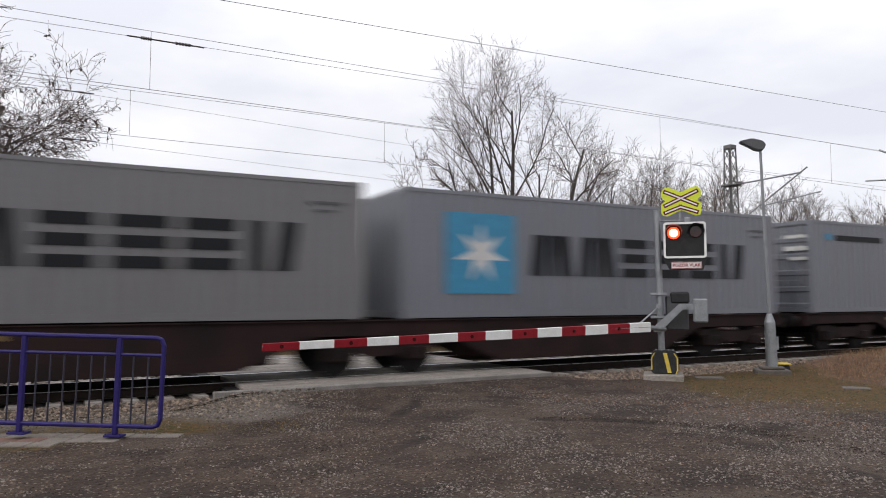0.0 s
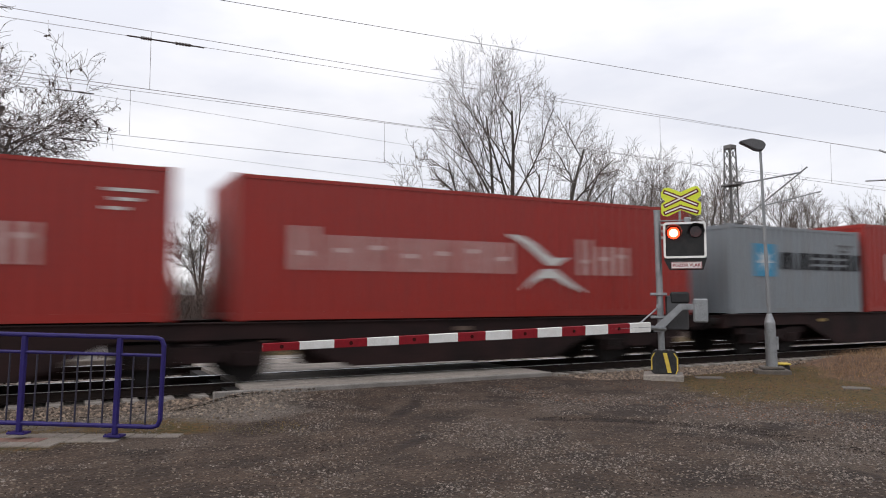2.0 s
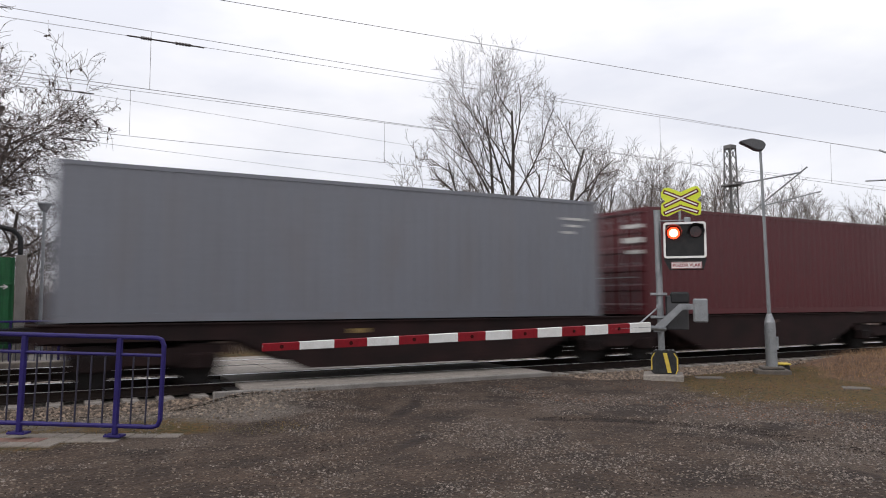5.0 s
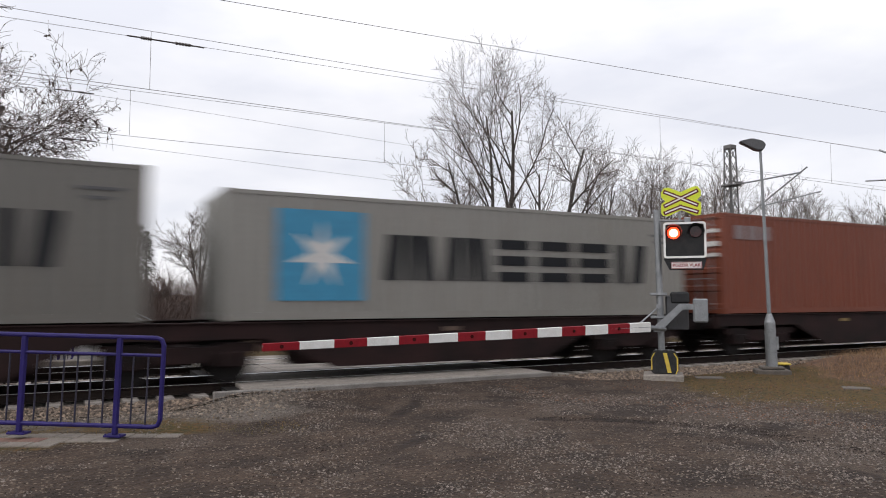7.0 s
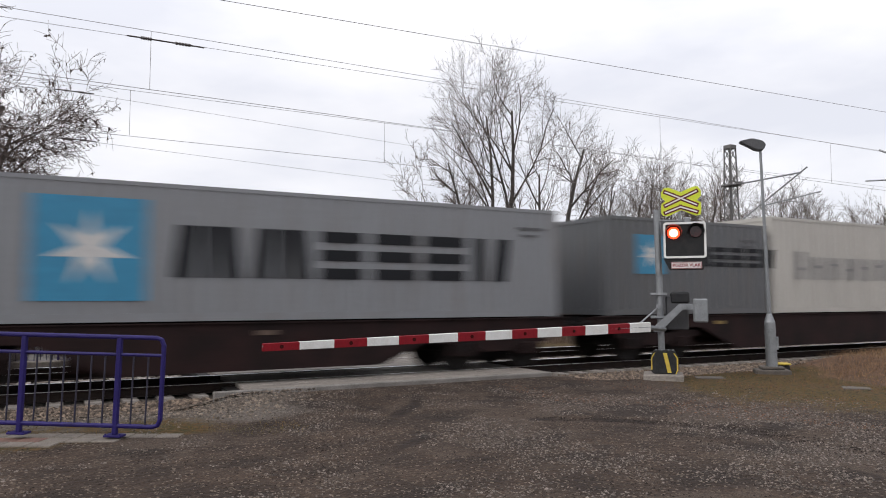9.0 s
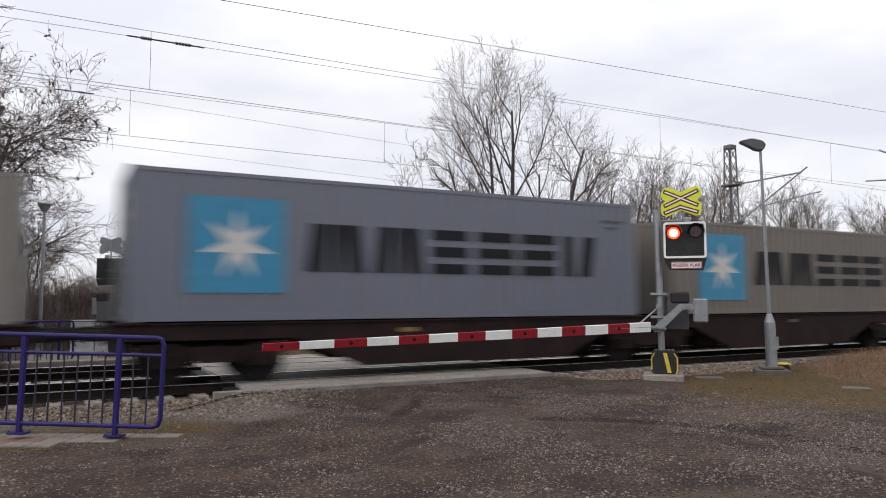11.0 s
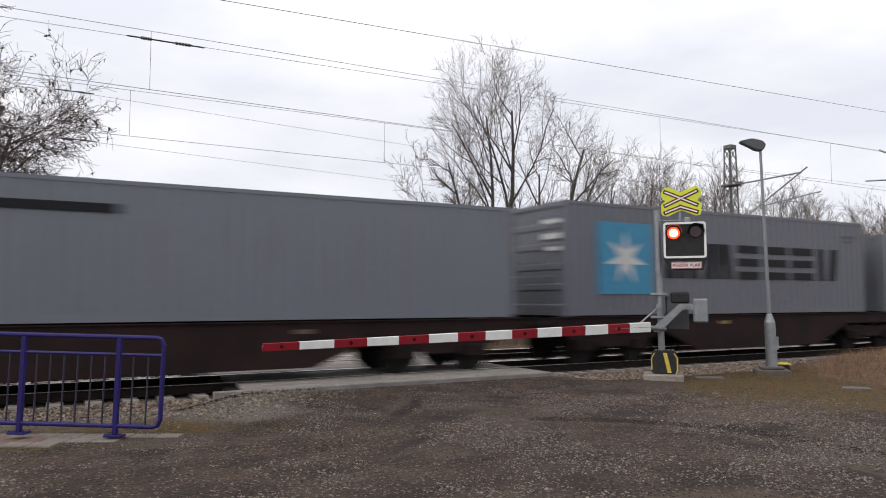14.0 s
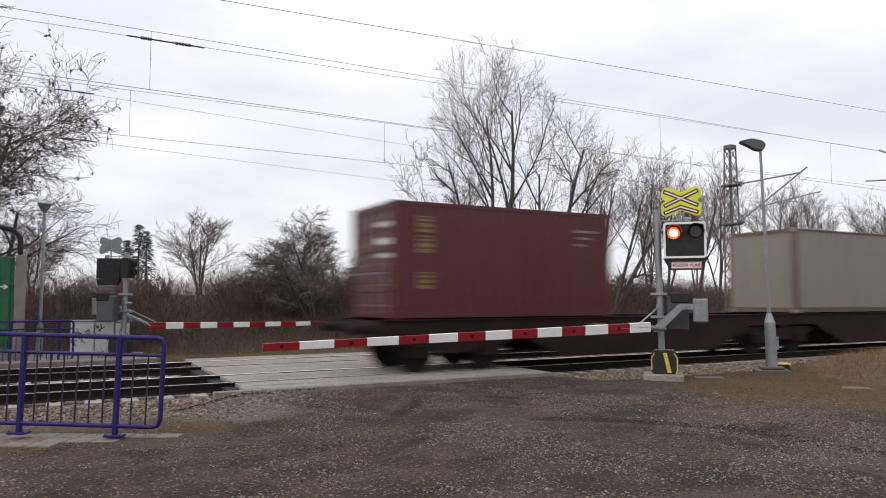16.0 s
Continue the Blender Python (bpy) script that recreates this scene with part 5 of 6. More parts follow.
def build_signal(m, turn, boom_from, boom_to, n_seg, label, lit, head=(0, 0, 1), mast_top=3.65):
    """Mast, lamp box, cross sign, barrier drive and lowered boom. Sign parts face local -y before the turn."""
    s = thing("crossing_signal_with_barrier", label, "crossing signal", m, "crossing signals")
    R = pose(0, 0, 0, 0, 0, turn)
    R_HEAD = R @ pose(head[0], 0, head[1]) @ Matrix.Diagonal((head[2], head[2], head[2], 1))
    def add(name, bm, mat, label="", parent=s, at=R):
        return part(name, bm, mat, parent, label, at)
    bm = bmesh.new()
    bevel_box(bm, -0.39, -0.50, -0.22, 0.43, 0.34, 0.12, 0.02)
    add("foundation", bm, M["panel"], "pale concrete foundation block")
    bm = bmesh.new()
    outline = [(-0.19, 0.12), (0.28, 0.12), (0.335, 0.20), (0.335, 0.47), (0.26, 0.62), (-0.16, 0.62), (-0.235, 0.47), (-0.235, 0.20)]
    prism(bm, outline, -0.24, 0.24)
    bmesh.ops.bevel(bm, geom=bm.edges[:], offset=0.02, segments=2, affect="EDGES")
    cover = add("base_cover", bm, M["black"], "black base cover with yellow stripes")
    for pts in (((0.02, 0.57), (0.10, 0.57), (0.19, 0.15), (0.11, 0.15)), ((0.235, 0.565), (0.26, 0.565), (0.325, 0.46), (0.30, 0.46)), ((0.298, 0.46), (0.326, 0.46), (0.326, 0.21), (0.298, 0.21)),
                ((0.298, 0.21), (0.325, 0.21), (0.285, 0.12), (0.262, 0.12)), ((-0.226, 0.46), (-0.202, 0.46), (-0.202, 0.21), (-0.226, 0.21)), ((-0.226, 0.46), (-0.202, 0.46), (-0.14, 0.57), (-0.165, 0.57))):
        bm = bmesh.new()
        prism(bm, pts, -0.248, -0.236)
        part("stripe", bm, M["yellow"], cover, "yellow stripe")
    for x in (-0.2, -0.05, 0.12, 0.24):
        bm = bmesh.new()
        tube(bm, (x * 0.8 + 0.04, -0.19, 0.585), (x * 0.8 + 0.04, -0.19, 0.645), 0.018, n=6)
        part("bolt", bm, M["galv"], cover)
    bm = bmesh.new()
    tube(bm, (0.0, 0, 0.20), (-0.04, 0, mast_top), 0.071, n=16)
    tube(bm, (-0.04, 0, mast_top), (-0.04, 0, mast_top + 0.03), 0.078, n=16)
    add("mast", bm, M["galv"], "galvanised tubular mast")
    # drive
    bm = bmesh.new()
    bevel_box(bm, 0.10, 0.05, 1.05, 0.58, 0.50, 1.80, 0.03)
    add("drive_housing", bm, M["lantern"], "dark grey barrier drive housing")
    bm = bmesh.new()
    bevel_box(bm, 0.20, 0.02, 1.62, 0.60, 0.52, 1.88, 0.04)
    add("drive_lid", bm, M["black"], "dark lid of the drive")
    for z in (1.30, 1.80):
        bm = bmesh.new()
        bevel_box(bm, -0.22, -0.10, z, 0.14, 0.14, z + 0.06, 0.01)
        add("clamp", bm, M["galv"])
    bm = bmesh.new()
    for y in (-0.30, -0.16):
        prism(bm, [(-0.16, 1.02), (-0.02, 1.02), (0.44, 1.50), (0.74, 1.50), (0.74, 1.62), (0.38, 1.62), (-0.16, 1.12)], y, y + 0.05)
    add("lever", bm, M["galv"], "cranked galvanised lever")
    bm = bmesh.new()
    bevel_box(bm, 0.66, -0.36, 1.23, 0.95, 0.02, 1.73, 0.025)
    add("counterweight", bm, M["greypaint"], "grey counterweight")
    bm = bmesh.new()
    tube(bm, (-0.05, -0.32, 1.57), (-0.05, 0.15, 1.57), 0.05, n=12)
    tube(bm, (0.5, -0.33, 1.57), (0.5, 0.1, 1.57), 0.04, n=12)
    add("shaft", bm, M["galv"])
    # lamp box
    bm = bmesh.new()
    prism(bm, rounded(0.095, 2.61, 0.95, 3.37, 0.05), -0.20, 0.02)
    box = add("lamp_box", bm, M["black"], "black lamp box", at=R_HEAD)
    bm = bmesh.new()
    a, b = rounded(0.085, 2.60, 0.96, 3.38, 0.06), rounded(0.130, 2.645, 0.915, 3.335, 0.03)
    ring = [[bm.verts.new((x, y, z)) for x, z in o] for o, y in ((a, -0.205), (a, -0.235), (b, -0.235), (b, -0.205))]
    for q, w in zip(ring, ring[1:] + ring[:1]):
        for i in range(len(a)):
            j = (i + 1) % len(a)
            bm.faces.new((q[i], q[j], w[j], w[i]))
    part("white_border", bm, M["whitepaint"], box, "white reflective border")
    for i, (lx, lz) in enumerate(((0.297, 3.145), (0.748, 3.165))):
        bm = bmesh.new()
        tube(bm, (lx, -0.206, lz), (lx, -0.228, lz), 0.13, 0.12, n=24)
        lamp = part("lens", bm, M["lens"], box, "unlit dark red lens")
        bm = bmesh.new()
        n, rings = 14, []
        for y, r in ((-0.205, 0.155), (-0.40, 0.175)):
            rings.append([bm.verts.new((lx + r * math.cos(radians(-15 + 210 * k / n)), y + (0.11 * (k == 0 or k == n) if y < -0.3 else 0), lz + r * math.sin(radians(-15 + 210 * k / n)))) for k in range(n + 1)])
        for k in range(n):
            bm.faces.new((rings[0][k], rings[0][k + 1], rings[1][k + 1], rings[1][k]))
        part("visor", bm, M["black"], box, "black lamp visor")
    # lower tray with the notice
    bm = bmesh.new()
    prism(bm, [(0.20, 2.355), (0.89, 2.355), (0.965, 2.60), (0.08, 2.60)], -0.20, 0.02)
    tray = add("tray", bm, M["black"], "black tapered tray", at=R_HEAD)
    bm = bmesh.new()
    bevel_box(bm, 0.235, -0.222, 2.372, 0.86, -0.203, 2.52, 0.004)
    plate = part("notice_plate", bm, M["whitepaint"], tray, "white notice with red letters")
    if lit:
        for x0, z0, x1, z1 in ((0.240, 2.376, 0.855, 2.386), (0.240, 2.506, 0.855, 2.516), (0.240, 2.386, 0.250, 2.506), (0.845, 2.386, 0.855, 2.506)):
            bm = bmesh.new()
            quad_box(bm, x0, -0.227, z0, x1, -0.2225, z1)
            part("notice_rim", bm, M["redpaint"], tray)
        txt = bpy.data.curves.new("notice_text", "FONT")
        txt.body, txt.size, txt.extrude, txt.align_x, txt.align_y = "POZOR VLAK", 0.094, 0.001, "CENTER", "CENTER"
        txt.offset = 0.003
        tmp = bpy.data.objects.new("notice_text", txt)
        scene.collection.objects.link(tmp)
        me = bpy.data.meshes.new_from_object(tmp.evaluated_get(bpy.context.evaluated_depsgraph_get()))
        bpy.data.objects.remove(tmp)
        me.materials.clear()
        part("notice_text", me, M["redpaint"], tray, "red letters", pose(0.548, -0.2245, 2.446, 90, 0, 0))
    # cross sign
    bm = bmesh.new()
    out = [(0.00, 3.64), (0.04, 3.58), (0.14, 3.56), (0.45, 3.70), (0.76, 3.56), (0.86, 3.58), (0.88, 3.66), (0.88, 3.86), (0.79, 3.92), (0.88, 4.02), (0.88, 4.14), (0.82, 4.24), (0.72, 4.24),
           (0.44, 4.12), (0.16, 4.24), (0.06, 4.22), (0.00, 4.12), (0.00, 4.02), (0.09, 3.92), (0.00, 3.84)]
    prism(bm, [(0.055 + 0.943 * x, 3.53 + 0.94 * (z - 3.56)) for x, z in out], -0.06, -0.03)
    sign = add("cross_sign", bm, M["signyellow"] if lit else M["greypaint"], "yellow-green cross sign" if lit else "bare grey back of the cross sign", at=R_HEAD)
    if lit:
        for k, (w, mat) in enumerate(((0.088, "signred"), (0.030, "whitepaint"))):
            y = -0.064 - 0.004 * k
            for i, (a, b, c, d) in enumerate(((0.148, 4.065, 0.787, 3.77), (0.148, 3.77, 0.787, 4.065), (0.148, 3.61, 0.46, 3.73), (0.46, 3.73, 0.787, 3.615))):
                bm = bmesh.new()
                stroke(bm, a, b, c, d, w, y - 0.0012 * i, y + 0.003)
                part("cross_stroke", bm, M[mat], sign)
    bm = bmesh.new()
    bevel_box(bm, -0.08, -0.05, 3.42, 0.60, 0.0, 3.45, 0.01)
    tube(bm, (0.44, -0.02, 3.36), (0.44, -0.02, 4.0), 0.028, n=8)
    bevel_box(bm, 0.52, -0.10, 3.37, 0.66, 0.02, 3.50, 0.02)
    add("bracket", bm, M["galv"], at=R_HEAD)
    if not lit:
        # a second lamp box turned towards the side road
        bm = bmesh.new()
        prism(bm, rounded(-0.36, 2.62, -0.10, 3.36, 0.05), -0.30, 0.34)
        side_box = add("lamp_box", bm, M["black"], "second black lamp box", at=R_HEAD)
        for z in (3.16, 2.86):
            bm = bmesh.new()
            tube(bm, (-0.355, 0, z), (-0.50, 0, z + 0.02), 0.13, 0.15, n=16)
            part("visor", bm, M["black"], side_box, "black lamp visor")
            bm = bmesh.new()
            tube(bm, (-0.49, 0, z - 0.01), (-0.515, 0, z - 0.01), 0.10, 0.10, n=16)
            part("lens", bm, M["lens"], side_box, "unlit dark red lens")
    # boom
    a, b = Vector(boom_from), Vector(boom_to)
    d = b - a
    boom = part("boom", shared("boom_core_" + str(n_seg), lambda q: tube(q, a, b, 0.035, 0.05, 8)), M["galv"], s, "red and white striped barrier boom")
    for i in range(n_seg):
        p, q = a + d * (i / n_seg), a + d * ((i + 1) / n_seg)
        h0, h1 = 0.060 + 0.042 * i / n_seg, 0.060 + 0.042 * (i + 1) / n_seg
        bm = bmesh.new()
        vs = []
        for c, h in ((p, h0), (q, h1)):
            for sy, sz in ((-0.045, -1), (0.045, -1), (0.05, 0.9), (0.03, 1), (-0.03, 1), (-0.05, 0.9)):
                vs.append(bm.verts.new(c + Vector((0, sy, sz * h))))
        for k in range(6):
            bm.faces.new((vs[k], vs[(k + 1) % 6], vs[6 + (k + 1) % 6], vs[6 + k]))
        bm.faces.new(vs[5::-1])
        bm.faces.new(vs[6:])
        band = part("band", bm, M["redpaint"] if i % 2 == 0 else M["whitepaint"], boom, "red band" if i % 2 == 0 else "white band")
        if i % 2 == 0:
            c = (p + q) / 2
            bm = bmesh.new()
            side = -1 if lit else 1
            tube(bm, c + Vector((0, side * 0.045, 0)), c + Vector((0, side * 0.06, 0)), 0.032, n=10)
            part("reflector", bm, M["lens"], boom, "dark red reflector")
    bm = bmesh.new()
    e = Vector((-0.10, -0.2, 1.08)) if lit else Vector((0.02, 0.2, 1.28))
    tube(bm, b - d.normalized() * 0.1, e, 0.05, n=10)
    part("boom_clamp", bm, M["galv"], s)
    bm = bmesh.new()
    k = b - d.normalized() * 0.25 + Vector((0, 0, 0.09))
    tube(bm, k, (-0.12, -0.1, 1.58) if lit else (0.12, 0.1, 1.4), 0.018, n=8)
    part("stay", bm, M["galv"], s)
    return s


NEAR = pose(11.62, 11.55, -0.10)
signal = build_signal(NEAR, -45, (-8.77, -0.25, 0.97), (-0.60, -0.25, 1.135), 14, "crossing signal with yellow cross sign and lowered striped barrier", True)
build_signal(pose(1.71, 23.0, -0.05), 152, (6.24, 0.25, 0.88), (0.69, 0.25, 0.89), 11, "crossing signal seen from its grey back, striped barrier lowered", False, (0.09, 0.24, 0.79), 3.02)

# the lamp that is lit changes sides twice a second or so
bm = bmesh.new()
tube(bm, (0, -0.229, 0), (0, -0.240, 0), 0.128, 0.122, n=28)
LIT = part("lit_lamp", bm, M["lit"], signal, "glowing red lamp")
bm = bmesh.new()
tube(bm, (0, -0.2405, 0), (0, -0.246, 0), 0.088, 0.08, n=24)
part("lamp_core", bm, M["litcore"], LIT, "white-hot centre of the lamp")


# ---------------------------------------------------------------- lamp posts
def lamp_post(m, h, label, reach, lean=0.0, base=True):
    p = thing("lamp_post", label, "street lamp", m, "platform lamps")
    if base:
        bm = bmesh.new()
        bevel_box(bm, -0.38, -0.28, -0.15, 0.36, 0.28, 0.10, 0.02)
        bevel_box(bm, -0.26, -0.2, 0.10, 0.24, 0.2, 0.17, 0.02)
        part("foundation", bm, M["oldconcrete"], p, "dirt-darkened concrete foundation")
    bm = bmesh.new()
    tube(bm, (0, 0, 0.1), (lean * 0.22, 0, 1.18), 0.125, 0.12, 14)
    tube(bm, (lean * 0.22, 0, 1.18), (lean * 0.26, 0, 1.38), 0.12, 0.055, 14)
    bevel_box(bm, 0.09, -0.05, 0.55, 0.15, 0.05, 0.85, 0.01)
    part("lower_tube", bm, M["galv"], p, "wide galvanised foot tube")
    bm = bmesh.new()
    tube(bm, (lean * 0.26, 0, 1.36), (lean, 0, h), 0.045, 0.030, 12)
    part("pole", bm, M["greypaint"], p)
    bm = bmesh.new()
    out = [(0.03, h - 0.03), (0.09, h + 0.04), (0.11, h + 0.13), (0.03, h + 0.21), (-0.19, h + 0.275), (-reach + 0.02, h + 0.225), (-reach, h + 0.205), (-0.30, h + 0.115), (-0.12, h + 0.0)]
    prism(bm, [(x + lean, z) for x, z in out], -0.12, 0.12)
    bmesh.ops.bevel(bm, geom=bm.edges[:], offset=0.018, segments=2, affect="EDGES")
    part("lantern", bm, M["lantern"], p, "grey flat lantern head")
    return p


lamp_post(pose(14.6, 11.08, -0.10, 0, 0, -42), 5.24, "grey steel lamp post with flat lantern on a concrete foot", 0.47, -0.10)
far_lamp = thing("lamp_post", "slim grey lamp post with a cone lantern beyond the tracks", "street lamp", pose(-0.45, 24.2, -0.1), "platform lamps")
bm = bmesh.new()
tube(bm, (0, 0, 0), (0, 0, 1.0), 0.10, 0.09, 10)
tube(bm, (0, 0, 1.0), (0.0, 0, 4.35), 0.05, 0.045, 10)
part("pole", bm, M["galv"], far_lamp)
bm = bmesh.new()
tube(bm, (0.0, 0, 4.33), (0.0, 0, 4.56), 0.06, 0.20, 14)
tube(bm, (0.0, 0, 4.56), (0.0, 0, 4.60), 0.22, 0.19, 14)
part("lantern", bm, M["greypaint"], far_lamp, "grey cone lantern")

cable = thing("cable_cover", "low rusty-orange cable cover beside the lamp post", "cable cover", pose(15.2, 11.35, -0.1, 0, 0, -40))
bm = bmesh.new()
bevel_box(bm, -0.22, -0.15, 0.0, 0.22, 0.15, 0.16, 0.03)
part("body", bm, M["black"], cable)
bm = bmesh.new()
bevel_box(bm, -0.24, -0.17, 0.16, 0.24, 0.17, 0.20, 0.012)
part("lid", bm, M["yellow"], cable, "worn orange-yellow lid")

# flat concrete covers in the verge
for x, y, a, w in ((12.62, 11.15, -40, 0.30), (13.63, 8.5, -50, 0.24)):
    bm = bmesh.new()
    bevel_box(bm, -w, -0.2, -0.05, w, 0.2, 0.02, 0.008)
    single("concrete_cover", bm, M["oldconcrete"], "weathered flat concrete cover slab in the verge", "cover slab", "cover slabs", at=pose(x, y, ground_height(x, y), 0, 0, a))

# ---------------------------------------------------------------- beyond the tracks: platform edge, cabinets, shelter
kerb = thing("platform_edge", "low pale concrete platform edge beyond the tracks", "platform", pose(0, 21.35, 0), kind="structure")
for i in range(8):
    bm = bmesh.new()
    bevel_box(bm, -13.5 + i * 2.0, 0, -0.35, -11.52 + i * 2.0, 0.5, 0.02 + random.uniform(-0.01, 0.01), 0.02)
    part("edge_block", bm, M["tile"], kerb)
bm = bmesh.new()
quad_box(bm, -13.5, 0.5, -0.3, 2.2, 4.0, -0.03)
part("platform_surface", bm, M["concrete"], kerb)


def cabinet(x0, x1, y, h, scrawl):
    c = thing("relay_cabinet", "white sheet-metal trackside cabinet with black scrawls", "cabinet", pose((x0 + x1) / 2, y, -0.05), "trackside cabinets")
    w = (x1 - x0) / 2
    bm = bmesh.new()
    bevel_box(bm, -w, 0, 0.05, w, 0.45, h, 0.015)
    part("body", bm, M["cabinet"], c)
    bm = bmesh.new()
    bevel_box(bm, -w - 0.03, -0.03, h, w + 0.03, 0.48, h + 0.05, 0.015)
    part("roof", bm, M["galv"], c)
    bm = bmesh.new()
    bevel_box(bm, -w + 0.02, -0.02, 0.10, w - 0.02, 0.0, h - 0.06, 0.006)
    door = part("door", bm, M["cabinet"], c)
    bm = bmesh.new()
    bevel_box(bm, w - 0.09, -0.05, h * 0.5, w - 0.06, -0.02, h * 0.5 + 0.12, 0.005)
    part("handle", bm, M["black"], door)
    bm = bmesh.new()
    bevel_box(bm, -w + 0.03, 0.03, 0.0, w - 0.03, 0.42, 0.05, 0.005)
    part("plinth", bm, M["concrete"], c)
    rng = random.Random(scrawl)
    for k in range(4):
        x, z, pts = -w * 0.7 + 0.35 * w * k, h * rng.uniform(0.35, 0.85), []
        for i in range(7):
            pts.append((x + rng.uniform(-0.10, 0.10), -0.022, z + rng.uniform(-0.14, 0.12)))
        bm = bmesh.new()
        pipe(bm, pts, 0.012, 5)
        part("scrawl", bm, M["graffiti"], c, "black sprayed scrawl")


cabinet(0.35, 0.98, 23.9, 1.02, 1)
cabinet(1.0, 1.52, 23.9, 1.02, 2)
cabinet(1.54, 1.95, 23.95, 0.98, 3)

shelter = thing("platform_shelter", "green corrugated platform shelter with concrete posts", "shelter", pose(-1.05, 23.0, -0.05))
bm = bmesh.new()
bevel_box(bm, -0.02, -0.12, 0, 0.24, 0.14, 2.92, 0.02)
part("post", bm, M["concrete"], shelter, "pale concrete post")
bm = bmesh.new()
pts = [(-4.0 + i * 0.06, 0.03 * (i % 4 in (1, 2))) for i in range(67)]
lo, hi = [[bm.verts.new((x, d, z)) for x, d in pts] for z in (0.35, 2.85)]
for i in range(66):
    bm.faces.new((lo[i], lo[i + 1], hi[i + 1], hi[i]))
part("sheet_wall", bm, M["green"], shelter, "green corrugated sheet wall")
bm = bmesh.new()
bevel_box(bm, -0.75, -0.05, 2.0900, -0.08, -0.02, 2.150, 0.008)
sgn = part("exit_sign", bm, M["green"], shelter, "small green direction sign")
bm = bmesh.new()
stroke(bm, -0.5, 2.035, -0.2, 2.035, 0.03, -0.056, -0.051)
stroke(bm, -0.2, 2.035, -0.28, 2.090, 0.03, -0.057, -0.052)
stroke(bm, -0.2, 2.035, -0.28, 1.980, 0.03, -0.058, -0.053)
part("arrow", bm, M["whitepaint"], sgn, "white arrow")
bm = bmesh.new()
quad_box(bm, -4.0, 0.06, 0.0, -0.05, 0.14, 2.8)
part("back_wall", bm, M["concrete"], shelter)
bm = bmesh.new()
pipe(bm, [(-4.0, 0, 3.85), (-0.7, 0, 3.74), (-0.1, 0, 3.60), (0.06, 0, 3.40), (0.08, 0, 2.9)], 0.07, 8)
part("roof_frame", bm, M["black"], shelter, "dark bent steel roof frame")
bm = bmesh.new()
bevel_box(bm, -4.1, -0.7, 3.93, -0.9, 1.5, 3.99, 0.015)
part("roof_sheet", bm, M["galv"], shelter)

house = thing("far_building", "pale far building behind the scrub", "building", pose(30.5, 62, 0.1))
bm = bmesh.new()
quad_box(bm, -5, -2, 0, 7, 5, 4.6)
part("wall", bm, M["farwall"], house)
bm = bmesh.new()
prism(bm, [(-5.3, 4.5), (7.3, 4.5), (7.3, 4.7), (-5.3, 4.7)], -2.3, 5.3)
part("roof", bm, M["greypaint"], house)
for i in range(4):
    bm = bmesh.new()
    bevel_box(bm, -4 + 2.7 * i, -2.06, 1.4, -2.6 + 2.7 * i, -1.96, 2.9, 0.02)
    w = part("window", bm, M["whitepaint"], house, "white-framed window")
    bm = bmesh.new()
    quad_box(bm, -3.88 + 2.7 * i, -2.075, 1.52, -2.72 + 2.7 * i, -2.062, 2.78)
    part("pane", bm, M["lens"], w)


# ---------------------------------------------------------------- overhead line
def lattice_mast(m, h, arms, label):
    p = thing("catenary_mast", label, "catenary mast", m, "catenary masts")
    b0, b1 = 0.29, 0.17
    for sx in (-1, 1):
        for sy in (-1, 1):
            bm = bmesh.new()
            tube(bm, (sx * b0, sy * b0, -0.3), (sx * b1, sy * b1, h), 0.036, 0.030, 4)
            part("corner_angle", bm, M["lattice"], p)
    n = 15
    for f in range(4):
        rot = Matrix.Rotation(f * math.pi / 2, 3, "Z")
        for i in range(n):
            z0, z1 = h * i / n, h * (i + 1) / n
            r0, r1 = b0 + (b1 - b0) * i / n, b0 + (b1 - b0) * (i + 1) / n
            for s in (1, -1):
                bm = bmesh.new()
                tube(bm, rot @ Vector((s * r0, -r0, z0)), rot @ Vector((-s * r1, -r1, z1)), 0.015, 0.015, 4, False)
                part("lacing_bar", bm, M["lattice"], p)
    bm = bmesh.new()
    bevel_box(bm, -b1 - 0.03, -b1 - 0.03, h - 0.05, b1 + 0.03, b1 + 0.03, h + 0.14, 0.02)
    part("cap", bm, M["lattice"], p)
    for a, b, r in arms:
        bm = bmesh.new()
        tube(bm, a, b, r, r, 8)
        part("arm", bm, M["galv"], p, "galvanised cantilever tube")
    for z in (5.05, 6.80):
        bm = bmesh.new()
        bevel_box(bm, -0.30, -0.34, z, 0.30, 0.30, z + 0.08, 0.01)
        bevel_box(bm, -0.07, -0.62, z + 0.02, 0.07, -0.30, z + 0.16, 0.02)
        part("arm_seat", bm, M["lattice"], p, "dark arm bracket")
    return p


M["lattice"] = material("weathered_grey_lattice", (0.16, 0.155, 0.155), (0.10, 0.098, 0.096), 0.7, 0.3, 3, 30, 0.1)
ARMS = [((0, -0.4, 6.85), (0, -3.35, 6.90), 0.035), ((0, -0.4, 5.15), (0, -3.75, 7.08), 0.035), ((0, -1.75, 5.75), (0, -4.3, 6.0), 0.028), ((0, -2.7, 5.82), (0, -3.5, 5.66), 0.018)]
mast = lattice_mast(pose(26.6, 22.0, -0.1), 8.55, ARMS, "tall steel lattice mast with cantilever arms over a track")
copy_thing(mast, pose(26.6, 11.6, 0.05, 0, 0, 180))


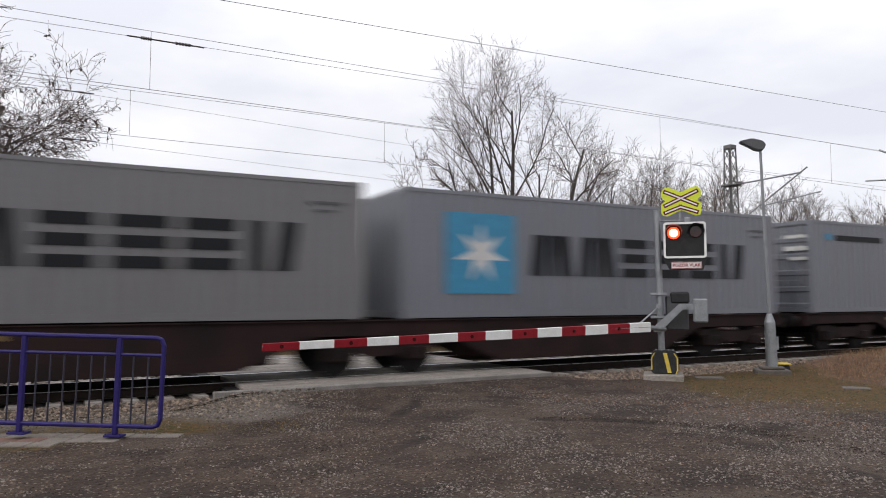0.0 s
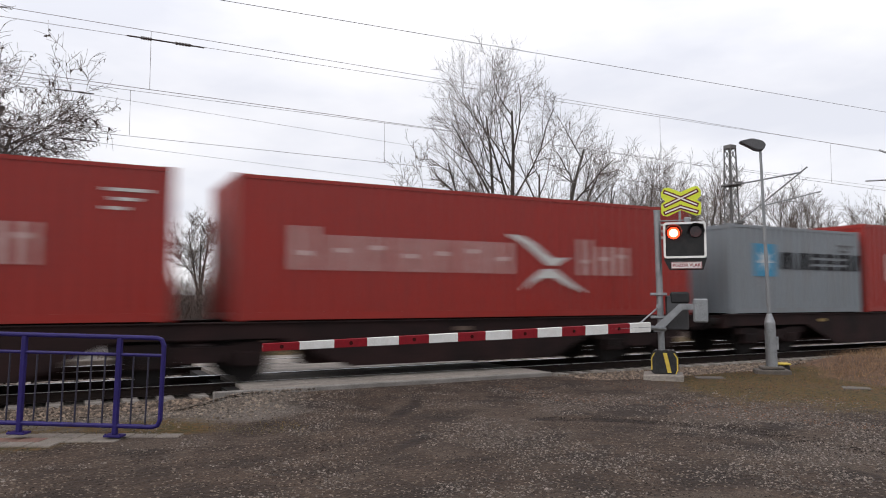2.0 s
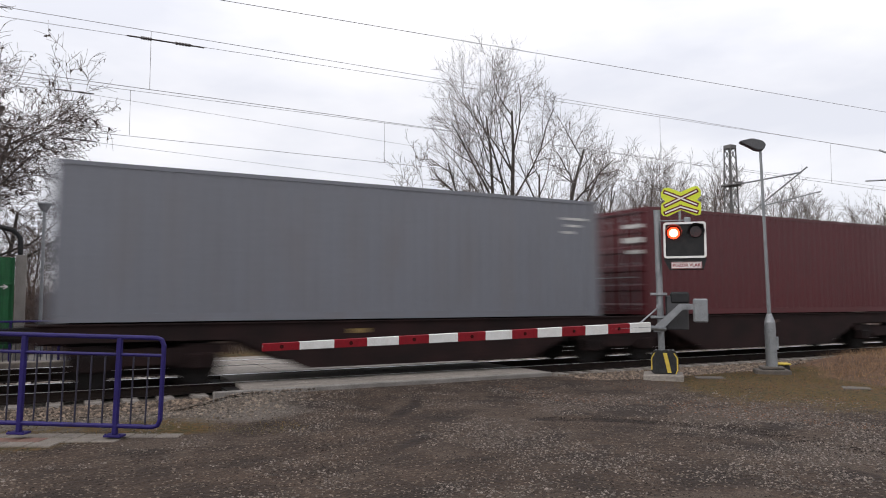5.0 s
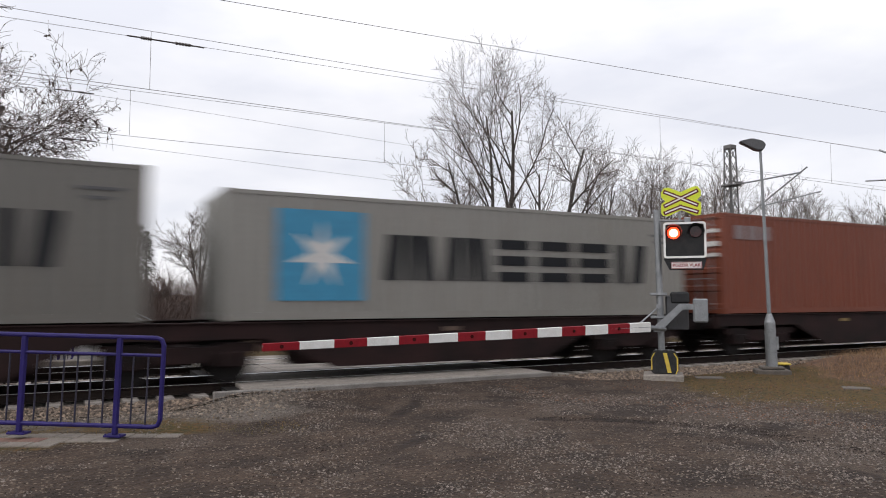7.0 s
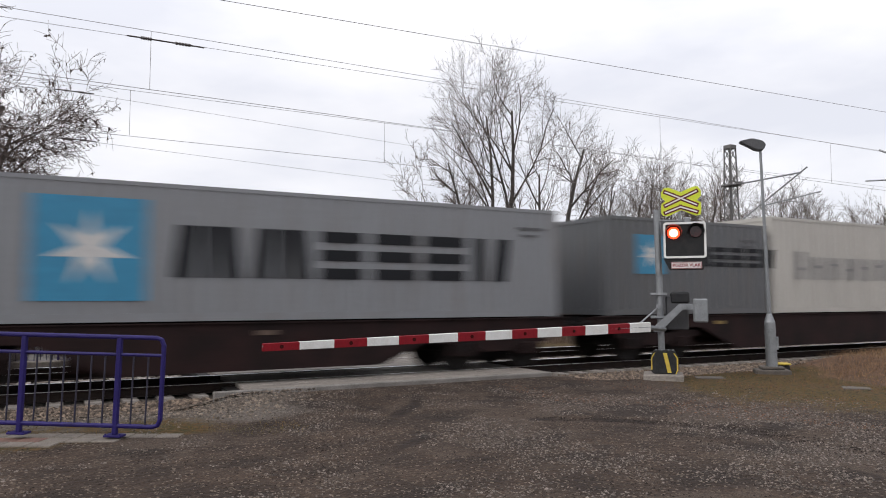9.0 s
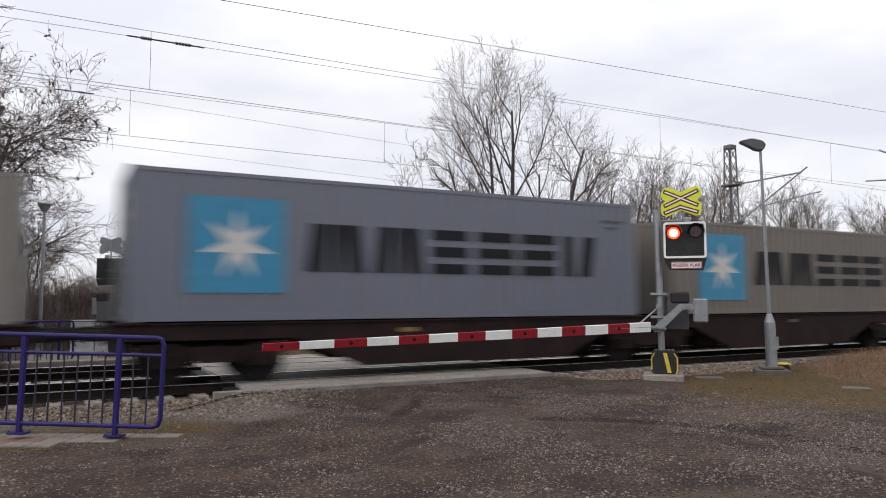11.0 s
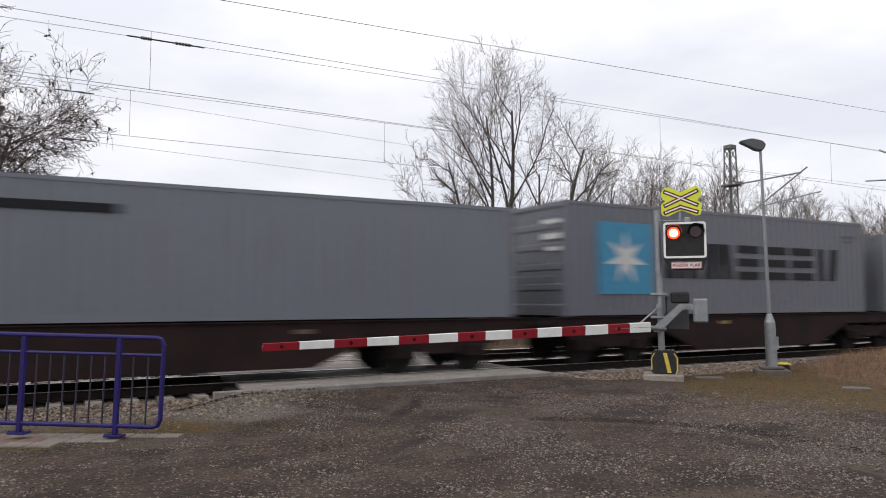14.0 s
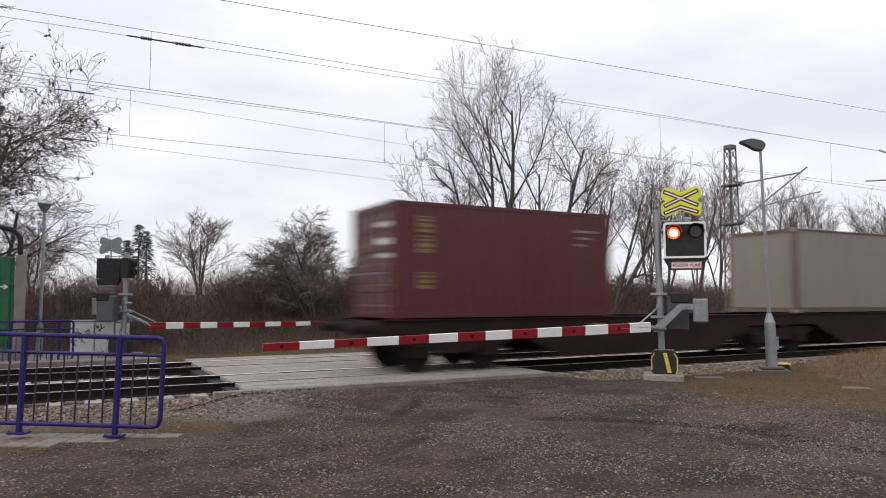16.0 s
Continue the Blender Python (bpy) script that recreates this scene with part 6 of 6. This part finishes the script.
def wire(pts, r, label):
    bm = bmesh.new()
    pipe(bm, pts, r, 5)
    return single("overhead_wire", bm, M["wire"], label, "wire", "overhead wires")


def run(y, z0, z1, x0=-45.0, sag=0.0, r=0.009, label="thin dark overhead wire above the railway"):
    """z0 and z1: heights over x = 0 and x = 20."""
    r *= 0.68
    return wire([(x, y, z0 + (z1 - z0) * x / 20 + sag * ((x - 9) / 9) ** 2 if x < 27 else z0 + (z1 - z0) * 1.3) for x in np.arange(x0, 200, 3.0)], r, label)


run(T1, 7.05, 7.04)
run(T1 - 0.35, 6.75, 6.90, r=0.008)
run(T1, 5.86, 5.66, r=0.010)
run(T2, 6.82, 6.76)
run(T2, 5.67, 5.55, r=0.010)
run(22.3, 7.48, 6.60, r=0.008)
run(22.3, 6.12, 5.32, r=0.008)
run(11.9, 6.53, 7.02, r=0.009)
for x, y, a, b in ((1.48, T1, 7.05, 5.85), (8.45, T1, 7.05, 5.77), (15.45, T1, 7.04, 5.70), (23.5, T1, 7.04, 5.62), (1.41, T2, 6.82, 5.67), (8.27, T2, 6.79, 5.62), (15.5, T2, 6.78, 5.58), (22.4, T2, 6.76, 5.54)):
    bm = bmesh.new()
    tube(bm, (x, y, b), (x, y, a), 0.0055, n=5)
    drop = single("dropper", bm, M["wire"], "thin vertical dropper between two overhead wires", "wire", "droppers")
for x, y, z, l in ((1.26, T1 - 0.35, 6.76, 0.95), (-0.05, 22.3, 7.48, 0.5), (0.05, 22.3, 6.115, 0.5)):
    bm = bmesh.new()
    n = 5
    for a, b in ((0, 0.22 * l), (l - 0.32 * l, l)):
        for i in range(n):
            tube(bm, (x + a + (b - a) * i / n, y, z), (x + a + (b - a) * (i + 0.7) / n, y, z), 0.034, 0.030, 10)
    tube(bm, (x - 0.25, y, z), (x + l + 0.25, y, z), 0.016, n=8)
    single("line_insulator", bm, M["insulator"], "dark ribbed insulator in an overhead wire", "insulator", "line insulators")


# ---------------------------------------------------------------- what moves
def motions():
    times = [0.0, 2.0, 4.0, 6.0, 8.0, 10.0, 12.0, 14.0, 16.0]
    for box, x, z in CONTAINERS:
        walk(box, [(t, pose(x + shift(t), T1, z)) for t in times])
    for w, x in WAGONS:
        walk(w, [(t, pose(x + shift(t), T1, 0.0)) for t in times])
    sides = [pose(0, 0, 0, 0, 0, -45) @ pose(x, 0, z) for x, z in ((0.297, 3.145), (0.748, 3.165))]
    rows, side, t = [(0.0, sides[0])], 0, 0.233
    while t < 16.0:
        rows += [(t - 0.034, sides[side]), (t, sides[1 - side])]
        side, t = 1 - side, t + 0.4965
    rows.append((16.0, sides[side]))
    walk(LIT, rows)


motions()
